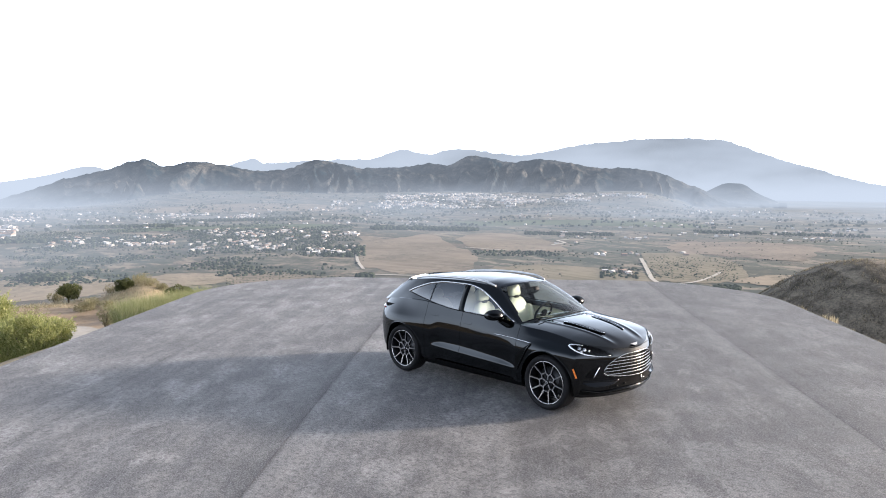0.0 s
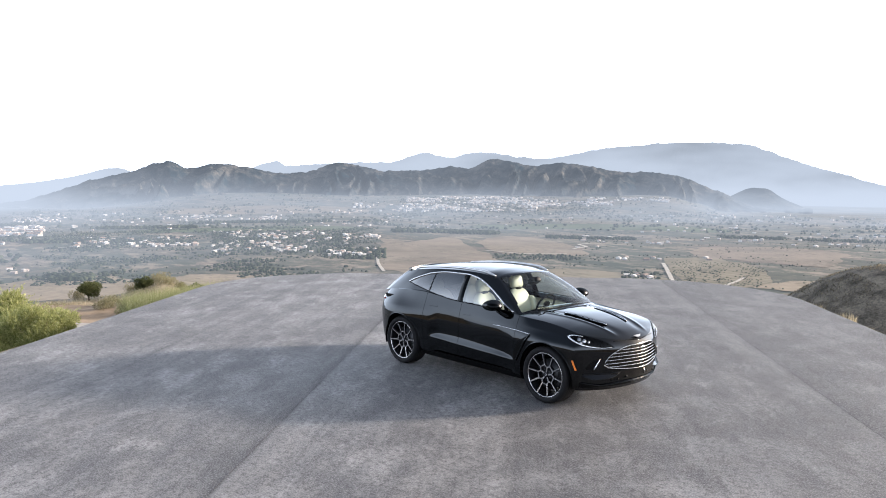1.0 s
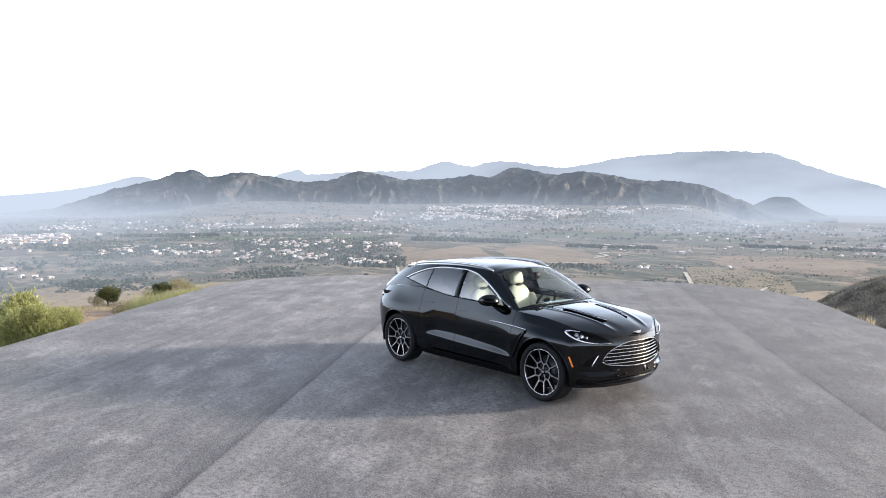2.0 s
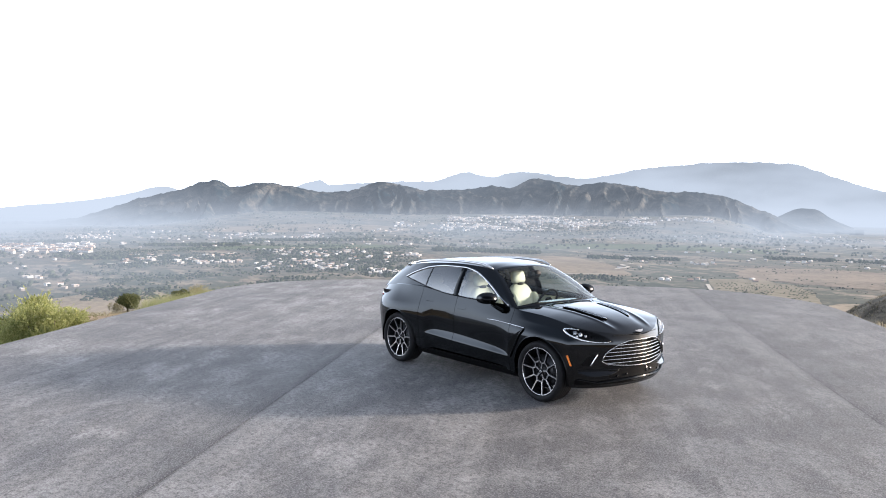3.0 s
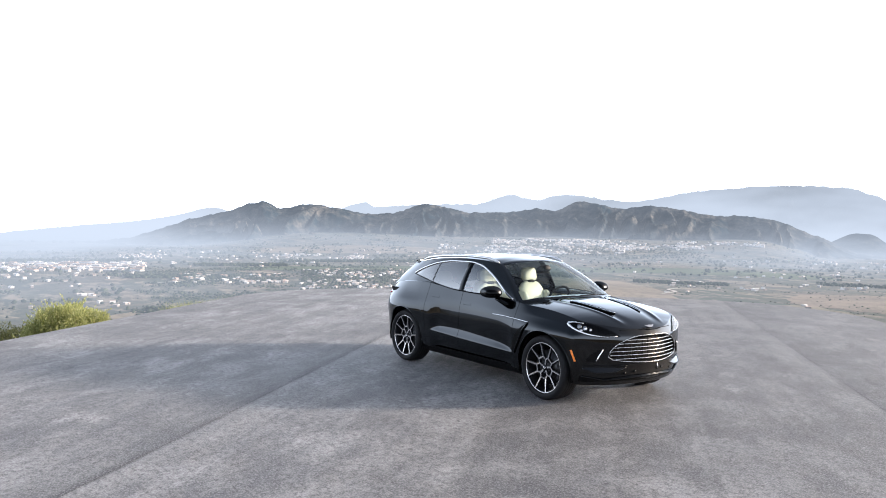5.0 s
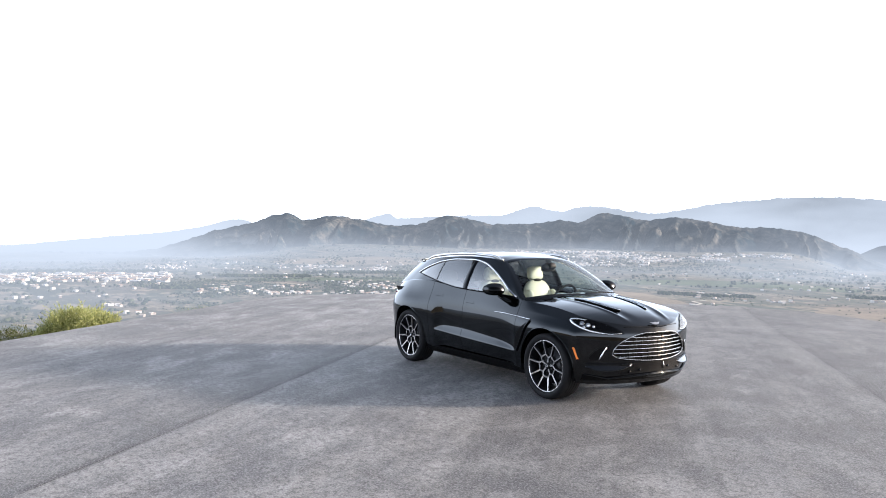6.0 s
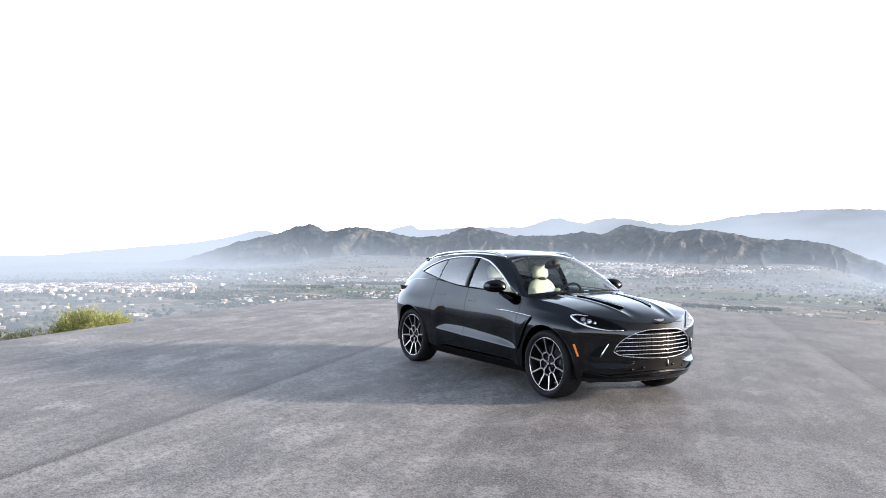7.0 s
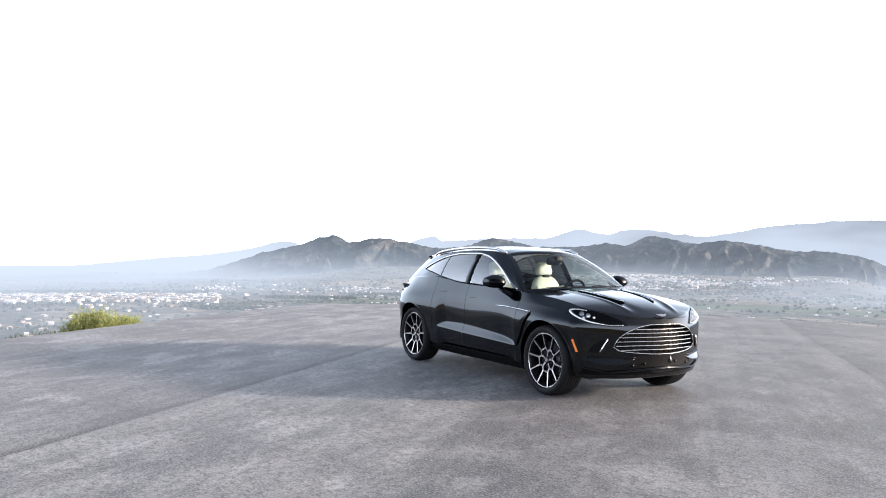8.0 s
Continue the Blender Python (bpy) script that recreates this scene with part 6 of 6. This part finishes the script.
def shrub(name, label, at, radius, height, leaves, mat, seed, size=0.07, group="", stems=5, lobes=9, shoots=0):
    rng = random.Random(seed)
    base = Vector((at.x, at.y, near_z(at) - 0.05))
    ob = thing(name, label, "shrub", group, "", base)
    ls = []
    for i in range(lobes):
        a, k = rng.uniform(0, 6.28), math.sqrt(rng.uniform(0, 1)) * 0.75
        z = height * rng.uniform(0.26, 0.86) * (1 - 0.3 * k)
        r = radius * rng.uniform(0.34, 0.55) * min(1.0, (9 / lobes) ** 0.4)
        ls.append((Vector((radius * k * math.cos(a), radius * k * math.sin(a), z)), Vector((r, r, r * rng.uniform(0.7, 1.0)))))
    for i in range(stems):
        c = ls[i % len(ls)][0]
        v, f = tube([(0.06 * rng.gauss(0, 1), 0.06 * rng.gauss(0, 1), 0), c * 0.5 + Vector((0, 0, -0.05)), c], [0.03, 0.02, 0.008], 6)
        part("stem", mesh_of("stem", v, f), BARK, ob)
    part("crown", leafy(rng, ls, leaves, size, size * 0.3, -0.35), mat, ob)
    if shoots:                                      # feathery shoots that stand out of the crown
        verts, faces = [], []
        for _ in range(shoots):
            c, r = rng.choice(ls)
            a = rng.uniform(0, 6.28)
            d = Vector((0.55 * math.cos(a), 0.55 * math.sin(a), rng.uniform(0.5, 1.1))).normalized()
            p = c + Vector((d.x * r.x, d.y * r.y, d.z * r.z)) * 0.7
            tall = height * rng.uniform(0.18, 0.34)
            for k in range(22):
                q = p + d * tall * k / 21 + Vector((0, 0, -0.25 * tall * (k / 21) ** 2))
                b = rng.uniform(0, 6.28)
                out = (d + Vector((math.cos(b), math.sin(b), rng.uniform(-0.2, 0.4))) * 0.7).normalized()
                leaf(verts, faces, q, out, out.cross(d).normalized(), size * rng.uniform(0.7, 1.3) * (1.2 - 0.7 * k / 21), size * 0.22)
        part("shoot", mesh_of("shoot", verts, faces, False), mat, ob, "feathery yellow-green shoots")
    return ob


shrub("bush", "large yellow-green feathery bush beside the platform's edge", uv(4.5, -11.0), 0.96, 1.34, 34000, LEAF_LIGHT, 1, 0.058, "", 16, 40, 260)
shrub("bush", "yellow-green leafy bush on the slope", uv(6.7, -13.0), 1.1, 2.15, 22000, LEAF_LIGHT, 2, 0.065, "", 10, 30, 240)
shrub("bush", "dark green rounded bush on the slope", uv(7.6, -15.6), 1.1, 2.3, 9000, LEAF_DARK, 3, 0.07, "", 7, 14)
shrub("bush", "tall yellow-green bush lower on the slope", uv(15.7, -19.4), 1.8, 3.3, 26000, LEAF_LIGHT, 8, 0.15, "", 12, 26, 120)


def place(deg, dist):
    return bearing(deg, dist)


def small_tree(label, at, radius, height, leaves, mat, seed, lean=(0, 0)):
    """A low tree: a bent tapered trunk, limbs and an uneven crown."""
    rng = random.Random(seed)
    ob = thing("tree", label, "tree", "", "", Vector((at.x, at.y, near_z(at) - 0.1)))
    fork = Vector((lean[0] * 0.5, lean[1] * 0.5, height * 0.20))
    v, f = tube([(0, 0, 0), fork * 0.5 + Vector((0.05, 0.03, 0)), fork], [0.13, 0.10, 0.08], 8)
    part("trunk", mesh_of("trunk", v, f), BARK, ob)
    ls = []
    for i in range(14):
        a, k = rng.uniform(0, 6.28), math.sqrt(rng.uniform(0.02, 1)) * 0.8
        c = Vector((lean[0] + radius * k * math.cos(a), lean[1] + radius * k * math.sin(a), height * rng.uniform(0.34, 0.80) * (1 - 0.25 * k)))
        r = radius * rng.uniform(0.22, 0.52)
        ls.append((c, Vector((r, r, r * 0.75))))
        if i < 6:
            v, f = tube([fork, (fork + c) * 0.5 + Vector((0, 0, 0.1)), c], [0.06, 0.04, 0.015], 6)
            part("limb", mesh_of("limb", v, f), BARK, ob)
    part("crown", leafy(rng, ls, leaves, 0.16, 0.07), mat, ob)
    return ob


small_tree("dark rounded evergreen tree on the dry slope", place(-30.4, 86), 1.35, 2.4, 5200, LEAF_DARK, 4)
small_tree("small olive-green tree on the dry mound", place(-26.9, 84), 0.75, 1.6, 3600, LEAF_DARK, 5)
small_tree("dark low tree beyond the tall grass", place(-23.2, 74), 1.15, 3.5, 4600, LEAF_DARK, 6)
small_tree("leaning grey-green tree with a bare trunk", place(-28.4, 64), 0.80, 3.9, 1300, LEAF_GREY, 7, (0.5, 0.4))
for i, (b, d, r, h) in enumerate(((-28.9, 80, 1.2, 1.2), (-27.6, 88, 1.2, 1.0), (-26.0, 86, 1.6, 1.0), (-25.2, 84, 1.4, 0.9), (-29.4, 78, 1.0, 1.1), (-24.4, 82, 1.0, 0.9), (-32.5, 76, 1.6, 1.7), (-34, 66, 1.8, 2.0), (-25.8, 88, 1.6, 1.6), (-31.2, 88, 1.3, 1.5), (-27.0, 72, 1.0, 0.9), (-24.9, 72, 0.9, 0.8))):
    shrub("shrub", "pale grey-green scrub on the dry mound", place(b, d), r * 0.8, h * 0.8, 1300, LEAF_GREY, 20 + i, 0.15, "pale scrub on the mound")


def blades(rng, spots, low, high, width, lean=0.35, top=None):
    """Grass blades: narrow bent strips rooted at the given spots, of a height, or up to a level top."""
    verts, faces = [], []
    for p in spots:
        h = rng.uniform(low, high) if top is None else (top - p.z) * rng.uniform(low, high)
        a = rng.uniform(0, 6.28)
        d = Vector((math.cos(a), math.sin(a), 0))
        s = Vector((-d.y, d.x, 0)) * width * rng.uniform(0.6, 1.2)
        b = rng.uniform(0.05, lean) * h
        k = len(verts)
        verts += [p - s, p + s, p + d * b * 0.35 + Vector((0, 0, h * 0.6)) + s * 0.7, p + d * b * 0.35 + Vector((0, 0, h * 0.6)) - s * 0.7, p + d * b + Vector((0, 0, h))]
        faces += [(k, k + 1, k + 2, k + 3), (k + 3, k + 2, k + 4)]
    return mesh_of("grass", verts, faces, False)


DIRT_LINE = [(-40, 84), (-33, 81), (-30.6, 77), (-29.2, 72), (-28.1, 67), (-27.5, 63), (-27.0, 57)]
PALE_LINE = [(-40, 72), (-34, 72), (-31, 70.5), (-29.8, 67), (-28.95, 62.5), (-28.4, 58), (-28.0, 53)]
bare = [(place(b, d), 2.5) for b, d in spline(DIRT_LINE, 10)] + [(place(b, d), 2.7) for b, d in spline(PALE_LINE, 10)]


def on_track(p):
    return any((p.x - q.x) ** 2 + (p.y - q.y) ** 2 < r * r for q, r in bare)


rng = random.Random(11)
spots = []
CANE_LINE = [(-27.2, 26.0), (-25.6, 26.6), (-23.6, 27.5), (-21.0, 28.6)]
while len(spots) < 30000:
    b = rng.uniform(-27.2, -21.0)
    d = float(np.interp(b, [q[0] for q in CANE_LINE], [q[1] for q in CANE_LINE])) + rng.gauss(0, 0.7)
    p = place(b + rng.gauss(0, 0.12), d)
    if rng.random() < 0.6 + 0.6 * noise.noise(Vector((p.x * 0.9, p.y * 0.9, 1))):
        p.z = near_z(p) - 0.05
        spots.append(p)
tagged(part("tall_grass", blades(rng, spots, 0.68, 1.02, 0.009, 0.42, -0.62), GRASS), "tall feathery green grass on the slope below the platform", "grass", kind="stuff")
spots = []
while len(spots) < 26000:
    p = place(rng.uniform(-38, -17), rng.uniform(20, 100) if rng.random() < 0.5 else rng.uniform(62, 92))
    u, v = p.x * UX + p.y * UY, p.x * VX + p.y * VY
    if outside(u, v) > 6.0 and noise.noise(Vector((u * 0.35, v * 0.35, 0))) > -0.15 and not on_track(p):
        p.z = near_z(p)
        spots.append(p)
tagged(part("dry_grass", blades(rng, spots, 0.12, 0.45, 0.014, 0.7), STRAW), "dry straw-coloured grass on the slope", "grass", kind="stuff")


def tuft(at, label, height, count, seed, mat=None):
    rng = random.Random(seed)
    z = near_z(at)
    pts = [Vector((at.x + rng.gauss(0, 0.07), at.y + rng.gauss(0, 0.07), z)) for _ in range(count)]
    tagged(part("grass_tuft", blades(rng, pts, height * 0.5, height, 0.006, 0.9), mat or STRAW), label, "grass", "dry tufts along the rim")


for i, (u, v, h) in enumerate(((7.9, 7.62, 0.5), (6.3, 7.66, 0.75), (6.1, 7.72, 0.6), (5.1, 7.62, 0.35), (4.5, 7.60, 0.3), (3.9, 7.62, 0.3), (2.2, 7.62, 0.4), (8.7, 7.55, 0.3))):
    tuft(uv(u, v), "dry straw grass tuft at the platform's rim", h * 0.36, 30, 40 + i)
spots = []
rng = random.Random(17)
hu, hv = 150 * math.cos(radians(25.2)) - 12.4, 150 * math.sin(radians(25.2)) - 0.2
while len(spots) < 42000:
    p = place(rng.uniform(14, 34), rng.uniform(55, 200))
    u, v = p.x * UX + p.y * UY, p.x * VX + p.y * VY
    if math.hypot(u - hu, v - hv) < 118 and noise.fractal(Vector((u * 0.08, v * 0.22, 3)), 0.8, 2.0, 4) > -0.12:
        p.z = near_z(p) - 0.05
        spots.append(p)
tagged(part("hill_scrub", blades(rng, spots, 0.12, 0.42, 0.055, 1.4), SCRUB), "dark dry scrub and grass covering the neighbouring hill", "scrub", kind="stuff")


def draped(name, line, width, mat, label, lift):
    pts = spline(line, 12)
    verts, faces = [], []
    m = 8
    for i, (b, d) in enumerate(pts):
        p = place(b, d)
        q = place(*pts[min(i + 1, len(pts) - 1)]) - place(*pts[max(i - 1, 0)])
        s = Vector((-q.y, q.x, 0)).normalized()
        for j in range(m + 1):
            c = p + s * width * (j / m - 0.5)
            verts.append((c.x, c.y, near_z(c) + lift))
    for i in range(len(pts) - 1):
        for j in range(m):
            k = i * (m + 1) + j
            faces.append((k, k + 1, k + m + 2, k + m + 1))
    tagged(part(name, mesh_of(name, verts, faces), mat), label, "path", kind="structure")


draped("road_dirt", DIRT_LINE, 5.4, DIRT, "brown dirt track on the slope", 0.05)
draped("road_pale", PALE_LINE, 4.4, PATH_MAT, "pale concrete service track below the platform", 0.08)
